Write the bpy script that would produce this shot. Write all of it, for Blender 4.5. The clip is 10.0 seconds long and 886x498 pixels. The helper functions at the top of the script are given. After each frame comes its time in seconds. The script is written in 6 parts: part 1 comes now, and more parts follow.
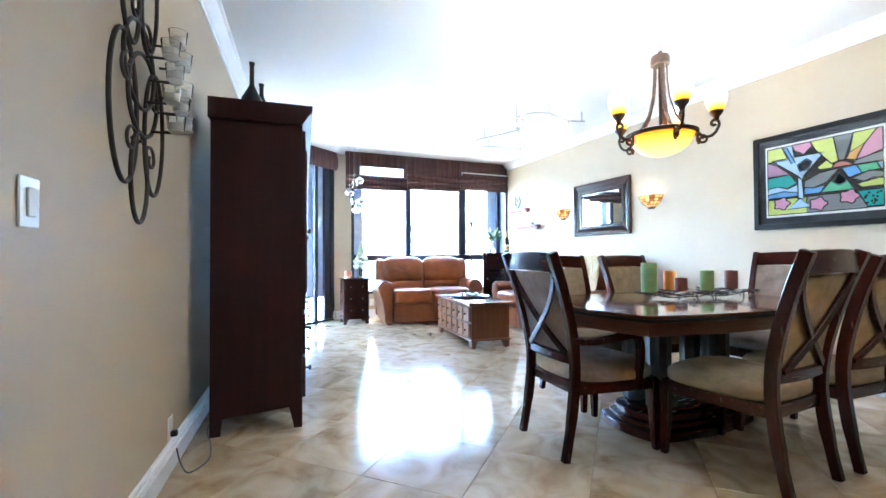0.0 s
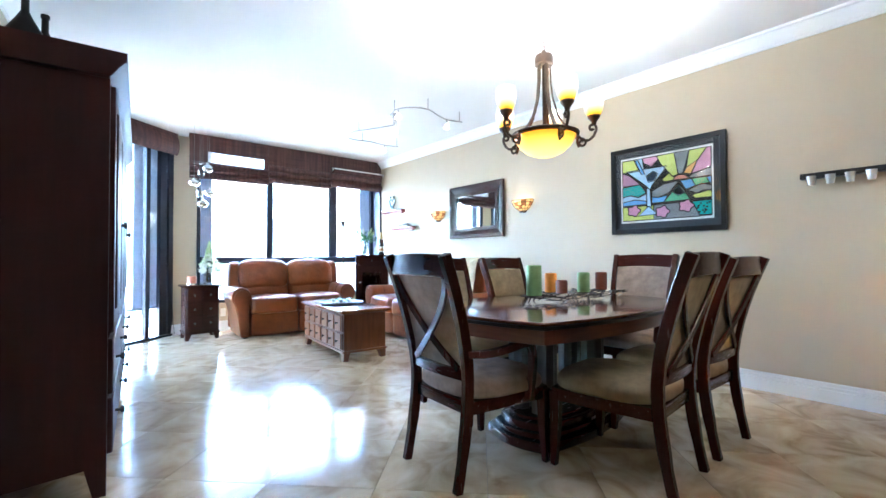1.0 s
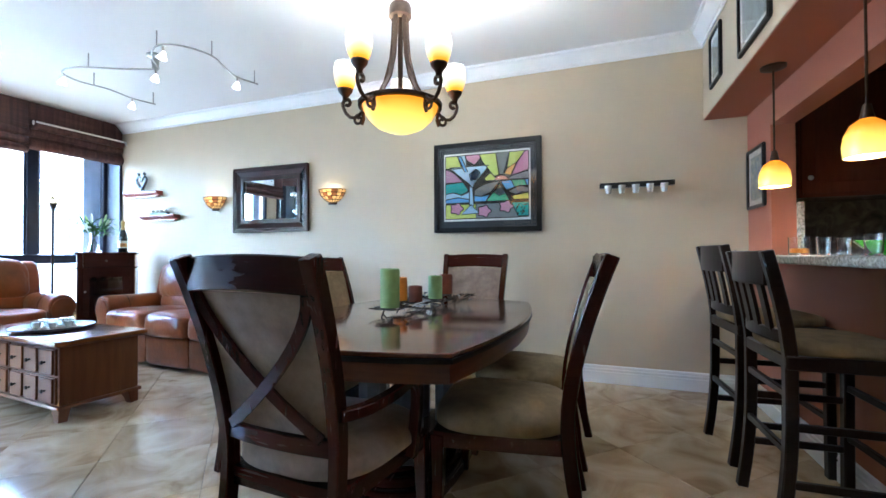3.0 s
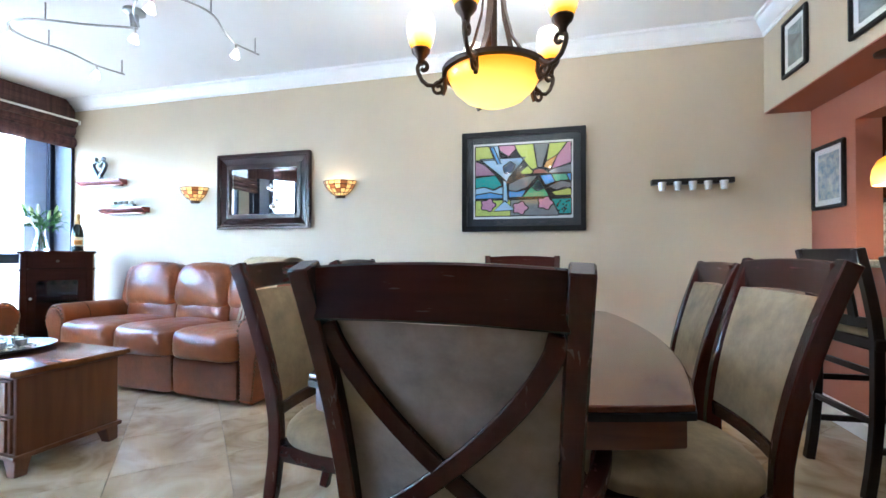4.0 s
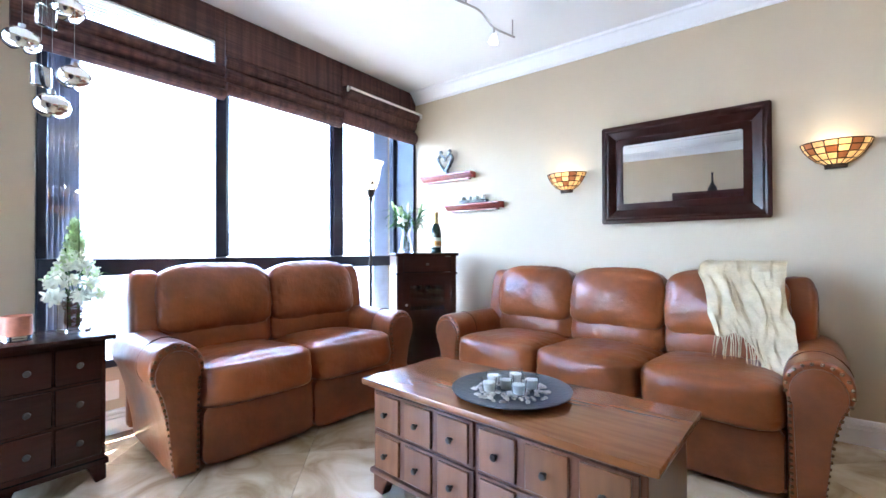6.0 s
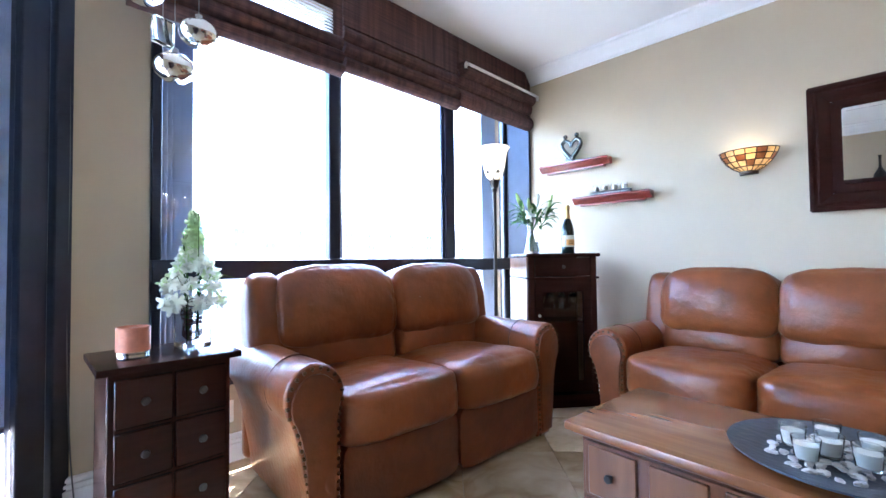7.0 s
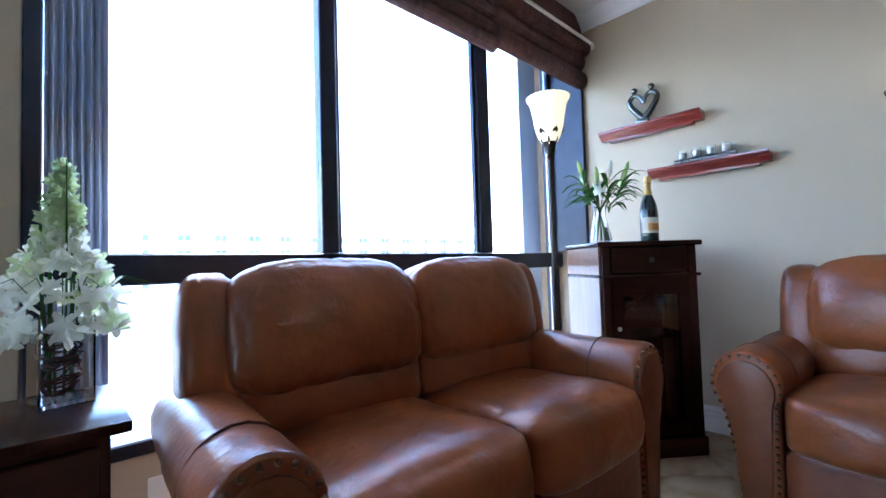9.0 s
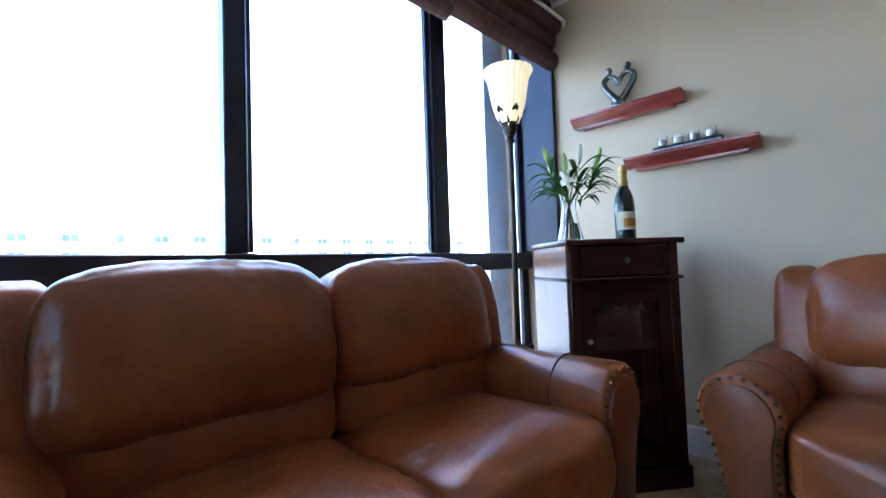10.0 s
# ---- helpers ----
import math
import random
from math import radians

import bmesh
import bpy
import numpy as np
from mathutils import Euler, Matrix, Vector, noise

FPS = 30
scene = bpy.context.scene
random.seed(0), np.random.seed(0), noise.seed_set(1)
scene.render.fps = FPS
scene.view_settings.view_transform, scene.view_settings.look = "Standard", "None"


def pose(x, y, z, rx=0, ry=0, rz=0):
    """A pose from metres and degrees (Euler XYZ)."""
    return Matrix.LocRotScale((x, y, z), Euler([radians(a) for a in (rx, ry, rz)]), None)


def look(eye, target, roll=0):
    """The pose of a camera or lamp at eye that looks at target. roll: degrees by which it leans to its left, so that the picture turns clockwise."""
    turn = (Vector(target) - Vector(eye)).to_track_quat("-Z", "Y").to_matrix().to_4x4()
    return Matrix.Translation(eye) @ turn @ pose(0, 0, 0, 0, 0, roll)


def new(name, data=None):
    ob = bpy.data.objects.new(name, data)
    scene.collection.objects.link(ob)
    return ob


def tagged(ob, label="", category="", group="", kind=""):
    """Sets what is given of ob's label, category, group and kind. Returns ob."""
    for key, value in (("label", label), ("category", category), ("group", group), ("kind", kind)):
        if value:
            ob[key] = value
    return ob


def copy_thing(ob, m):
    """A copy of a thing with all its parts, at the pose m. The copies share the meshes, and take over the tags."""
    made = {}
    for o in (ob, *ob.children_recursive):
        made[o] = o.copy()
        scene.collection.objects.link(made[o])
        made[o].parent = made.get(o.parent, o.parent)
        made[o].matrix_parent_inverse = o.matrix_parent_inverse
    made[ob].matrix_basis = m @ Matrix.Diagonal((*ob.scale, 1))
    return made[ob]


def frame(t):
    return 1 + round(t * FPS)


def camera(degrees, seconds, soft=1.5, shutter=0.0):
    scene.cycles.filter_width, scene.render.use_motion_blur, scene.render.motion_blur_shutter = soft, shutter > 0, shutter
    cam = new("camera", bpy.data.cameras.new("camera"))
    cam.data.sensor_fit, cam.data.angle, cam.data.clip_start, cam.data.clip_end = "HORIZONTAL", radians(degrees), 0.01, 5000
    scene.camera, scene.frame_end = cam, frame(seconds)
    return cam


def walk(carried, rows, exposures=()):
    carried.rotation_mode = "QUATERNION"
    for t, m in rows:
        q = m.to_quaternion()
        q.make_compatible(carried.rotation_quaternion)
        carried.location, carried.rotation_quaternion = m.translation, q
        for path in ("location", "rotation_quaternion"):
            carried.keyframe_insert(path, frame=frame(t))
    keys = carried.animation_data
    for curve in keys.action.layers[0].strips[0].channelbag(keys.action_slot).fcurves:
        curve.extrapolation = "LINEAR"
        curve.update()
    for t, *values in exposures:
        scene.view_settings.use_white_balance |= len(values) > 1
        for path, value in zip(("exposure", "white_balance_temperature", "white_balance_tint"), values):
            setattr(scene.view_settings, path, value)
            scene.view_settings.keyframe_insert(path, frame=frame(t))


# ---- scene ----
cam = camera(92.7, 10.0)
PATH = [
    (0, (0.188, 0.146, 1.024), (0.948, 1.995, 1.058), -0.3),
    (0.5, (0.245, 0.335, 1.03), (1.284, 2.044, 1.07), -0.6),
    (1, (0.314, 0.481, 1.024), (1.594, 2.017, 1.066), -0.3),
    (1.5, (0.368, 0.633, 1.019), (1.862, 1.962, 1.059), -0.4),
    (2, (0.426, 0.801, 1.02), (2.099, 1.895, 1.069), -0.4),
    (2.5, (0.502, 0.964, 1.029), (2.299, 1.84, 1.069), -0.3),
    (4, (0.808, 1.882, 1.059), (2.745, 2.38, 1.081), 0.1),
    (4.5, (0.933, 2.404, 1.044), (2.87, 2.901, 1.074), 0.2),
    (5, (1.008, 2.931, 1.055), (2.88, 3.636, 1.098), 0.1),
    (5.5, (1.006, 3.484, 1.071), (2.745, 4.471, 1.09), 0.0),
    (6, (0.972, 4.046, 1.079), (2.559, 5.264, 1.097), -0.2),
    (7.5, (1.103, 5.025, 1.008), (2.475, 6.479, 1.074), -0.9),
    (8, (1.227, 5.196, 0.994), (2.577, 6.67, 1.064), -1.2),
    (8.5, (1.353, 5.355, 0.981), (2.712, 6.821, 1.066), -1.4),
    (9, (1.508, 5.471, 0.987), (2.87, 6.934, 1.063), -1.7),
    (9.5, (1.699, 5.537, 0.978), (3.066, 6.996, 1.057), -1.6),
    (10, (1.873, 5.583, 0.986), (3.285, 6.997, 1.065), -1.9),
]
EXPOSURES = [(0.0, 6.25, 5150, 5), (1.5, 5.85, 5100, 4), (2.5, 5.5, 5100, 4), (4.0, 5.77, 5200, 6), (4.5, 6.0, 5300, 8), (5.0, 6.08, 5450, 10), (5.5, 5.93, 5400, 12),
             (6.0, 5.62, 5450, 13), (6.5, 5.37, 5400, 13), (7.5, 5.07, 5300, 14), (8.5, 4.60, 5300, 13), (10.0, 4.1, 5350, 9)]
walk(cam, [(t, look(eye, target, roll)) for t, eye, target, roll in PATH], EXPOSURES)

# ---- world, sun and exposure ----
world = bpy.data.worlds.new("sky")
scene.world = world
world.use_nodes = True
wn = world.node_tree.nodes
sky = wn.new("ShaderNodeTexSky")
sky.sky_type = "NISHITA"
sky.sun_disc = False
sky.sun_elevation = radians(72)
sky.sun_rotation = radians(15)
world.node_tree.links.new(sky.outputs[0], wn["Background"].inputs[0])
wn["Background"].inputs[1].default_value = 0.15
sun = new("sun", bpy.data.lights.new("sun", "SUN"))
sun.data.energy, sun.data.angle, sun.data.color = 3.0, radians(0.5), (1, 0.95, 0.87)
sun.matrix_basis = look((3.0, 12.0, 20.0), (2.2, 7.4, 0.0))

# ---- materials ----
def mat(name, c, rough=0.5, metal=0.0, var=0.12, scale=6.0, bump=0.05, bscale=60.0, emit=None, power=0.0, trans=0.0, ior=1.45, coat=0.0, c2=None):
    m = bpy.data.materials.new(name)
    m.use_nodes = True
    nt = m.node_tree
    p = nt.nodes["Principled BSDF"]
    p.inputs["Base Color"].default_value = (*c, 1)
    p.inputs["Roughness"].default_value, p.inputs["Metallic"].default_value = rough, metal
    p.inputs["Transmission Weight"].default_value, p.inputs["IOR"].default_value = trans, ior
    p.inputs["Coat Weight"].default_value, p.inputs["Coat Roughness"].default_value = coat, 0.08
    if emit:
        p.inputs["Emission Color"].default_value, p.inputs["Emission Strength"].default_value = (*emit, 1), power
    co = nt.nodes.new("ShaderNodeTexCoord")
    if var or c2:
        n = nt.nodes.new("ShaderNodeTexNoise")
        n.inputs["Scale"].default_value, n.inputs["Detail"].default_value, n.inputs["Roughness"].default_value = scale, 6, 0.6
        r = nt.nodes.new("ShaderNodeValToRGB")
        lo, hi = (c, c2) if c2 else ([v * (1 - var) for v in c], [min(1, v * (1 + var)) for v in c])
        r.color_ramp.elements[0].position, r.color_ramp.elements[1].position = 0.3, 0.7
        r.color_ramp.elements[0].color, r.color_ramp.elements[1].color = (*lo, 1), (*hi, 1)
        nt.links.new(co.outputs["Object"], n.inputs["Vector"])
        nt.links.new(n.outputs["Fac"], r.inputs[0])
        nt.links.new(r.outputs[0], p.inputs["Base Color"])
        mr = nt.nodes.new("ShaderNodeMapRange")
        mr.inputs["To Min"].default_value, mr.inputs["To Max"].default_value = rough * 0.82, min(1, rough * 1.2)
        nt.links.new(n.outputs["Fac"], mr.inputs["Value"])
        nt.links.new(mr.outputs[0], p.inputs["Roughness"])
    if bump:
        nb = nt.nodes.new("ShaderNodeTexNoise")
        nb.inputs["Scale"].default_value, nb.inputs["Detail"].default_value = bscale, 5
        b = nt.nodes.new("ShaderNodeBump")
        b.inputs["Strength"].default_value, b.inputs["Distance"].default_value = bump, 0.01
        nt.links.new(co.outputs["Object"], nb.inputs["Vector"])
        nt.links.new(nb.outputs["Fac"], b.inputs["Height"])
        nt.links.new(b.outputs[0], p.inputs["Normal"])
    return m


def wood(name, c1, c2, rough=0.25, stretch=(14, 1.2, 14), coat=0.3, scale=2.2):
    """Grain runs along the local axis whose stretch is the smallest."""
    m = bpy.data.materials.new(name)
    m.use_nodes = True
    nt = m.node_tree
    p = nt.nodes["Principled BSDF"]
    p.inputs["Coat Weight"].default_value, p.inputs["Coat Roughness"].default_value = coat, 0.12
    co, mp = nt.nodes.new("ShaderNodeTexCoord"), nt.nodes.new("ShaderNodeMapping")
    mp.inputs["Scale"].default_value = stretch
    n = nt.nodes.new("ShaderNodeTexNoise")
    n.inputs["Scale"].default_value, n.inputs["Detail"].default_value, n.inputs["Distortion"].default_value = scale, 8, 0.25
    r = nt.nodes.new("ShaderNodeValToRGB")
    r.color_ramp.elements[0].position, r.color_ramp.elements[1].position = 0.22, 0.80
    r.color_ramp.elements[0].color, r.color_ramp.elements[1].color = (*c1, 1), (*c2, 1)
    info = nt.nodes.new("ShaderNodeObjectInfo")
    hsv = nt.nodes.new("ShaderNodeHueSaturation")
    mv = nt.nodes.new("ShaderNodeMapRange")
    mv.inputs["To Min"].default_value, mv.inputs["To Max"].default_value = 0.88, 1.12
    b = nt.nodes.new("ShaderNodeBump")
    b.inputs["Strength"].default_value, b.inputs["Distance"].default_value = 0.02, 0.001
    mr = nt.nodes.new("ShaderNodeMapRange")
    mr.inputs["To Min"].default_value, mr.inputs["To Max"].default_value = rough * 0.92, rough * 1.12
    L = nt.links.new
    L(co.outputs["Object"], mp.inputs["Vector"]); L(mp.outputs[0], n.inputs["Vector"]); L(n.outputs["Fac"], r.inputs[0])
    L(r.outputs[0], hsv.inputs["Color"]); L(info.outputs["Random"], mv.inputs["Value"]); L(mv.outputs[0], hsv.inputs["Value"])
    L(hsv.outputs[0], p.inputs["Base Color"]); L(n.outputs["Fac"], b.inputs["Height"]); L(b.outputs[0], p.inputs["Normal"])
    L(n.outputs["Fac"], mr.inputs["Value"]); L(mr.outputs[0], p.inputs["Roughness"])
    return m


def stone(name, cols, rough=0.1, scale=3.0, coat=0.0, bump=0.02):
    """Veined polished stone; each tile takes its own tone and patch of veining."""
    m = bpy.data.materials.new(name)
    m.use_nodes = True
    nt = m.node_tree
    p = nt.nodes["Principled BSDF"]
    p.inputs["Coat Weight"].default_value = coat
    co, info = nt.nodes.new("ShaderNodeTexCoord"), nt.nodes.new("ShaderNodeObjectInfo")
    add = nt.nodes.new("ShaderNodeVectorMath")
    mul = nt.nodes.new("ShaderNodeMath"); mul.operation = "MULTIPLY"; mul.inputs[1].default_value = 37.0
    n = nt.nodes.new("ShaderNodeTexNoise")
    n.inputs["Scale"].default_value, n.inputs["Detail"].default_value, n.inputs["Distortion"].default_value = scale, 9, 1.4
    r = nt.nodes.new("ShaderNodeValToRGB")
    r.color_ramp.elements[0].position, r.color_ramp.elements[1].position = 0.3, 0.7
    r.color_ramp.elements[0].color, r.color_ramp.elements[1].color = (*cols[0], 1), (*cols[2], 1)
    e = r.color_ramp.elements.new(0.5); e.color = (*cols[1], 1)
    hsv = nt.nodes.new("ShaderNodeHueSaturation")
    mv = nt.nodes.new("ShaderNodeMapRange")
    mv.inputs["To Min"].default_value, mv.inputs["To Max"].default_value = 0.86, 1.1
    n2 = nt.nodes.new("ShaderNodeTexNoise"); n2.inputs["Scale"].default_value = 40; n2.inputs["Detail"].default_value = 6
    mr = nt.nodes.new("ShaderNodeMapRange")
    mr.inputs["To Min"].default_value, mr.inputs["To Max"].default_value = rough * 0.7, rough * 1.5
    b = nt.nodes.new("ShaderNodeBump")
    b.inputs["Strength"].default_value, b.inputs["Distance"].default_value = bump, 0.01
    L = nt.links.new
    L(info.outputs["Random"], mul.inputs[0]); L(co.outputs["Object"], add.inputs[0]); L(mul.outputs[0], add.inputs[1])
    L(add.outputs[0], n.inputs["Vector"]); L(n.outputs["Fac"], r.inputs[0]); L(r.outputs[0], hsv.inputs["Color"])
    L(info.outputs["Random"], mv.inputs["Value"]); L(mv.outputs[0], hsv.inputs["Value"]); L(hsv.outputs[0], p.inputs["Base Color"])
    L(add.outputs[0], n2.inputs["Vector"]); L(n2.outputs["Fac"], mr.inputs["Value"]); L(mr.outputs[0], p.inputs["Roughness"])
    L(n.outputs["Fac"], b.inputs["Height"]); L(b.outputs[0], p.inputs["Normal"])
    return m


def woven(name, c1, c2, pitch=160.0):
    """Horizontal woven reed, as in a roman shade."""
    m = mat(name, c1, 0.7, var=0)
    nt = m.node_tree
    p = nt.nodes["Principled BSDF"]
    co = nt.nodes.new("ShaderNodeTexCoord")
    mp = nt.nodes.new("ShaderNodeMapping"); mp.inputs["Scale"].default_value = (2, 2, pitch)
    mp2 = nt.nodes.new("ShaderNodeMapping"); mp2.inputs["Scale"].default_value = (30, 30, 1.5)
    n, n2 = nt.nodes.new("ShaderNodeTexNoise"), nt.nodes.new("ShaderNodeTexNoise")
    for k in (n, n2):
        k.inputs["Scale"].default_value, k.inputs["Detail"].default_value = 1.0, 3
    mx = nt.nodes.new("ShaderNodeMath"); mx.operation = "MULTIPLY"
    r = nt.nodes.new("ShaderNodeValToRGB")
    r.color_ramp.elements[0].position, r.color_ramp.elements[1].position = 0.15, 0.4
    r.color_ramp.elements[0].color, r.color_ramp.elements[1].color = (*c1, 1), (*c2, 1)
    L = nt.links.new
    L(co.outputs["Object"], mp.inputs["Vector"]); L(co.outputs["Object"], mp2.inputs["Vector"])
    L(mp.outputs[0], n.inputs["Vector"]); L(mp2.outputs[0], n2.inputs["Vector"])
    L(n.outputs["Fac"], mx.inputs[0]); L(n2.outputs["Fac"], mx.inputs[1]); L(mx.outputs[0], r.inputs[0]); L(r.outputs[0], p.inputs["Base Color"])
    return m


def glass(name, c=(1, 1, 1), rough=0.0, ior=1.45):
    return mat(name, c, rough, var=0, bump=0, trans=1.0, ior=ior)


M_WALL = mat("beige wall paint", (0.50, 0.41, 0.285), 0.55, var=0.04, scale=1.5, bump=0.06, bscale=180)
M_TERRA = mat("terracotta wall paint", (0.38, 0.135, 0.078), 0.55, var=0.05, scale=1.5, bump=0.06, bscale=180)
M_CEIL = mat("white ceiling paint", (0.82, 0.82, 0.81), 0.6, var=0.02, scale=1.0, bump=0.05, bscale=120)
M_TRIM = mat("white trim paint", (0.8, 0.8, 0.8), 0.35, var=0.03, bump=0.02)
M_TILE = stone("polished travertine", ((0.31, 0.215, 0.115), (0.49, 0.38, 0.24), (0.60, 0.49, 0.335)), 0.12, 3.4)
M_GROUT = mat("grout", (0.33, 0.27, 0.19), 0.8, var=0.15, scale=20)
M_GRANITE = mat("speckled granite", (0.16, 0.15, 0.12), 0.15, var=0, scale=70, c2=(0.62, 0.6, 0.5))
M_MAHOG = wood("dark mahogany", (0.031, 0.0066, 0.0040), (0.046, 0.0100, 0.0058), 0.26, stretch=(26, 26, 2.5), coat=0.05)
M_MAHOGX = wood("dark mahogany crosswise", (0.031, 0.0066, 0.0040), (0.046, 0.0100, 0.0058), 0.26, stretch=(2.5, 26, 26), coat=0.05)
M_FRAME = wood("mahogany frame moulding", (0.024, 0.0068, 0.005), (0.036, 0.0105, 0.0075), 0.24, stretch=(1.2, 14, 14), coat=0.0)
M_CHERRY = wood("cherry veneer", (0.052, 0.0125, 0.006), (0.105, 0.029, 0.0125), 0.13, stretch=(1.5, 16, 16), coat=0.5)
M_APRON = wood("cherry apron", (0.075, 0.019, 0.008), (0.14, 0.040, 0.016), 0.28, stretch=(3.0, 3.0, 30), coat=0.2)
M_ARMOIRE = wood("armoire mahogany", (0.019, 0.0032, 0.0036), (0.036, 0.0062, 0.0066), 0.45, stretch=(12, 12, 1.0), coat=0.0)
M_OAK = wood("brown oak top", (0.165, 0.055, 0.016), (0.285, 0.105, 0.034), 0.22, stretch=(1.5, 18, 18), coat=0.25)
M_OAKD = wood("brown oak frame", (0.080, 0.027, 0.011), (0.15, 0.055, 0.024), 0.35, stretch=(10, 10, 1.0))
M_OAKF = wood("honey oak drawer", (0.115, 0.043, 0.016), (0.19, 0.078, 0.030), 0.33, stretch=(10, 10, 1.0))
M_ENDT = wood("end table walnut", (0.025, 0.0078, 0.005), (0.036, 0.0112, 0.0072), 0.25, stretch=(2.0, 22, 22))
M_ENDT.node_tree.nodes["Principled BSDF"].inputs["Specular IOR Level"].default_value = 0.22
M_ENDT.node_tree.nodes["Principled BSDF"].inputs["Coat Weight"].default_value = 0.05
# cabinet wood paled to tan: the window's light on the side is in the colour
M_ENDS = wood("cabinet side with painted-in window light", (0.13, 0.060, 0.028), (0.21, 0.105, 0.05), 0.3, stretch=(10, 10, 1.0))
M_REDSH = wood("red mahogany shelf", (0.13, 0.018, 0.014), (0.24, 0.04, 0.028), 0.25, stretch=(10, 1.0, 10), coat=0.5)
M_LEATHER = mat("cognac leather", (0.215, 0.061, 0.016), 0.31, var=0.3, scale=4, bump=0.22, bscale=38)
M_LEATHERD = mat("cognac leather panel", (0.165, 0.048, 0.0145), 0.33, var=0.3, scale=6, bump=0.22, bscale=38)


def creased(m):
    """Adds fine pebbled grain, soft rubbed patches and long shallow creases to leather."""
    nt = m.node_tree
    p = nt.nodes["Principled BSDF"]
    co = nt.nodes.new("ShaderNodeTexCoord")
    wv = nt.nodes.new("ShaderNodeTexNoise")
    wv.inputs["Scale"].default_value, wv.inputs["Detail"].default_value, wv.inputs["Distortion"].default_value = 9.0, 3, 1.6
    st = nt.nodes.new("ShaderNodeMapping"); st.inputs["Scale"].default_value = (1.0, 1.0, 0.45)
    ab = nt.nodes.new("ShaderNodeMath"); ab.operation = "SUBTRACT"; ab.inputs[1].default_value = 0.5
    ab2 = nt.nodes.new("ShaderNodeMath"); ab2.operation = "ABSOLUTE"
    lim = nt.nodes.new("ShaderNodeMapRange"); lim.inputs["From Max"].default_value = 0.06
    vo = nt.nodes.new("ShaderNodeTexVoronoi"); vo.inputs["Scale"].default_value = 260
    b1, b2 = nt.nodes.new("ShaderNodeBump"), nt.nodes.new("ShaderNodeBump")
    b1.inputs["Strength"].default_value, b1.inputs["Distance"].default_value = 0.10, 0.003
    b2.inputs["Strength"].default_value, b2.inputs["Distance"].default_value = 0.12, 0.0012
    L = nt.links.new
    old = p.inputs["Normal"].links[0].from_socket
    L(co.outputs["Object"], st.inputs["Vector"]); L(st.outputs[0], wv.inputs["Vector"]); L(wv.outputs["Fac"], ab.inputs[0]); L(ab.outputs[0], ab2.inputs[0]); L(ab2.outputs[0], lim.inputs["Value"])
    L(lim.outputs[0], b1.inputs["Height"]); L(old, b1.inputs["Normal"])
    L(co.outputs["Object"], vo.inputs["Vector"]); L(vo.outputs["Distance"], b2.inputs["Height"]); L(b1.outputs[0], b2.inputs["Normal"])
    L(b2.outputs[0], p.inputs["Normal"])


creased(M_LEATHER)
creased(M_LEATHERD)
M_STITCH = mat("leather seam", (0.07, 0.022, 0.011), 0.6, var=0.1)
M_PEWTER = mat("dark pewter paint", (0.085, 0.085, 0.078), 0.32, 0.3, var=0.2, scale=18)
M_BRASS = mat("aged brass", (0.12, 0.07, 0.035), 0.35, 0.9, var=0.2, scale=40)
M_SUEDE = mat("taupe microfibre", (0.30, 0.235, 0.185), 0.85, var=0.36, scale=9, bump=0.1, bscale=200)
M_SUEDEG = mat("olive-taupe microfibre", (0.265, 0.20, 0.115), 0.85, var=0.34, scale=9, bump=0.1, bscale=200)
M_ESPRESSO = wood("espresso stain", (0.0085, 0.0042, 0.0036), (0.014, 0.0068, 0.0056), 0.35, stretch=(10, 10, 1))
M_BRONZE = mat("oil-rubbed bronze", (0.075, 0.05, 0.035), 0.42, 0.75, var=0.25, scale=30)
M_IRON = mat("dark wrought iron", (0.055, 0.045, 0.038), 0.5, 0.6, var=0.25, scale=30)
M_NICKEL = mat("brushed nickel", (0.4, 0.39, 0.37), 0.32, 0.95, var=0.1, scale=40)
M_CHROME = mat("frosted silver glass", (0.72, 0.72, 0.70), 0.22, 0.5, var=0.1, scale=30)
M_SILVER = mat("pewter resin", (0.13, 0.14, 0.14), 0.25, 0.8, var=0.15, scale=30)
M_ALU = mat("dark bronze aluminium", (0.018, 0.021, 0.035), 0.35, 0.4, var=0.15, scale=12)
M_SHUTTER = mat("grey ribbed shutter", (0.42, 0.48, 0.60), 0.45, 0.1, var=0.12, scale=12)
M_REED = woven("brown woven reed", (0.045, 0.018, 0.017), (0.13, 0.055, 0.045))
M_SLATW = mat("white blind slat", (0.75, 0.74, 0.72), 0.5, var=0.04)
M_PANE = glass("window glass", (1, 1, 1))
M_GLASS = glass("clear glass", (0.97, 0.985, 0.98))
M_WATER = glass("water", (0.95, 0.98, 0.96), ior=1.33)
M_MIRROR = mat("mirror silver", (0.9, 0.91, 0.9), 0.015, 1.0, var=0, bump=0)
M_FROST = mat("lit cream glass", (0.9, 0.85, 0.7), 0.3, var=0.1, scale=12, emit=(1.0, 0.80, 0.45), power=0.05)
M_BULB = mat("lamp bulb", (1, 1, 1), 0.3, var=0, bump=0, emit=(1.0, 0.9, 0.72), power=0.3)
M_HALOGEN = mat("lit spot glass", (1, 1, 1), 0.3, var=0, bump=0, emit=(1.0, 0.96, 0.9), power=0.2)
M_TIFF = mat("lit cream art glass", (0.62, 0.42, 0.18), 0.3, var=0.35, scale=16, emit=(1.0, 0.60, 0.20), power=0.013)
M_TIFFB = mat("lit amber-brown art glass", (0.30, 0.13, 0.05), 0.3, var=0.35, scale=16, emit=(0.8, 0.30, 0.08), power=0.0045)
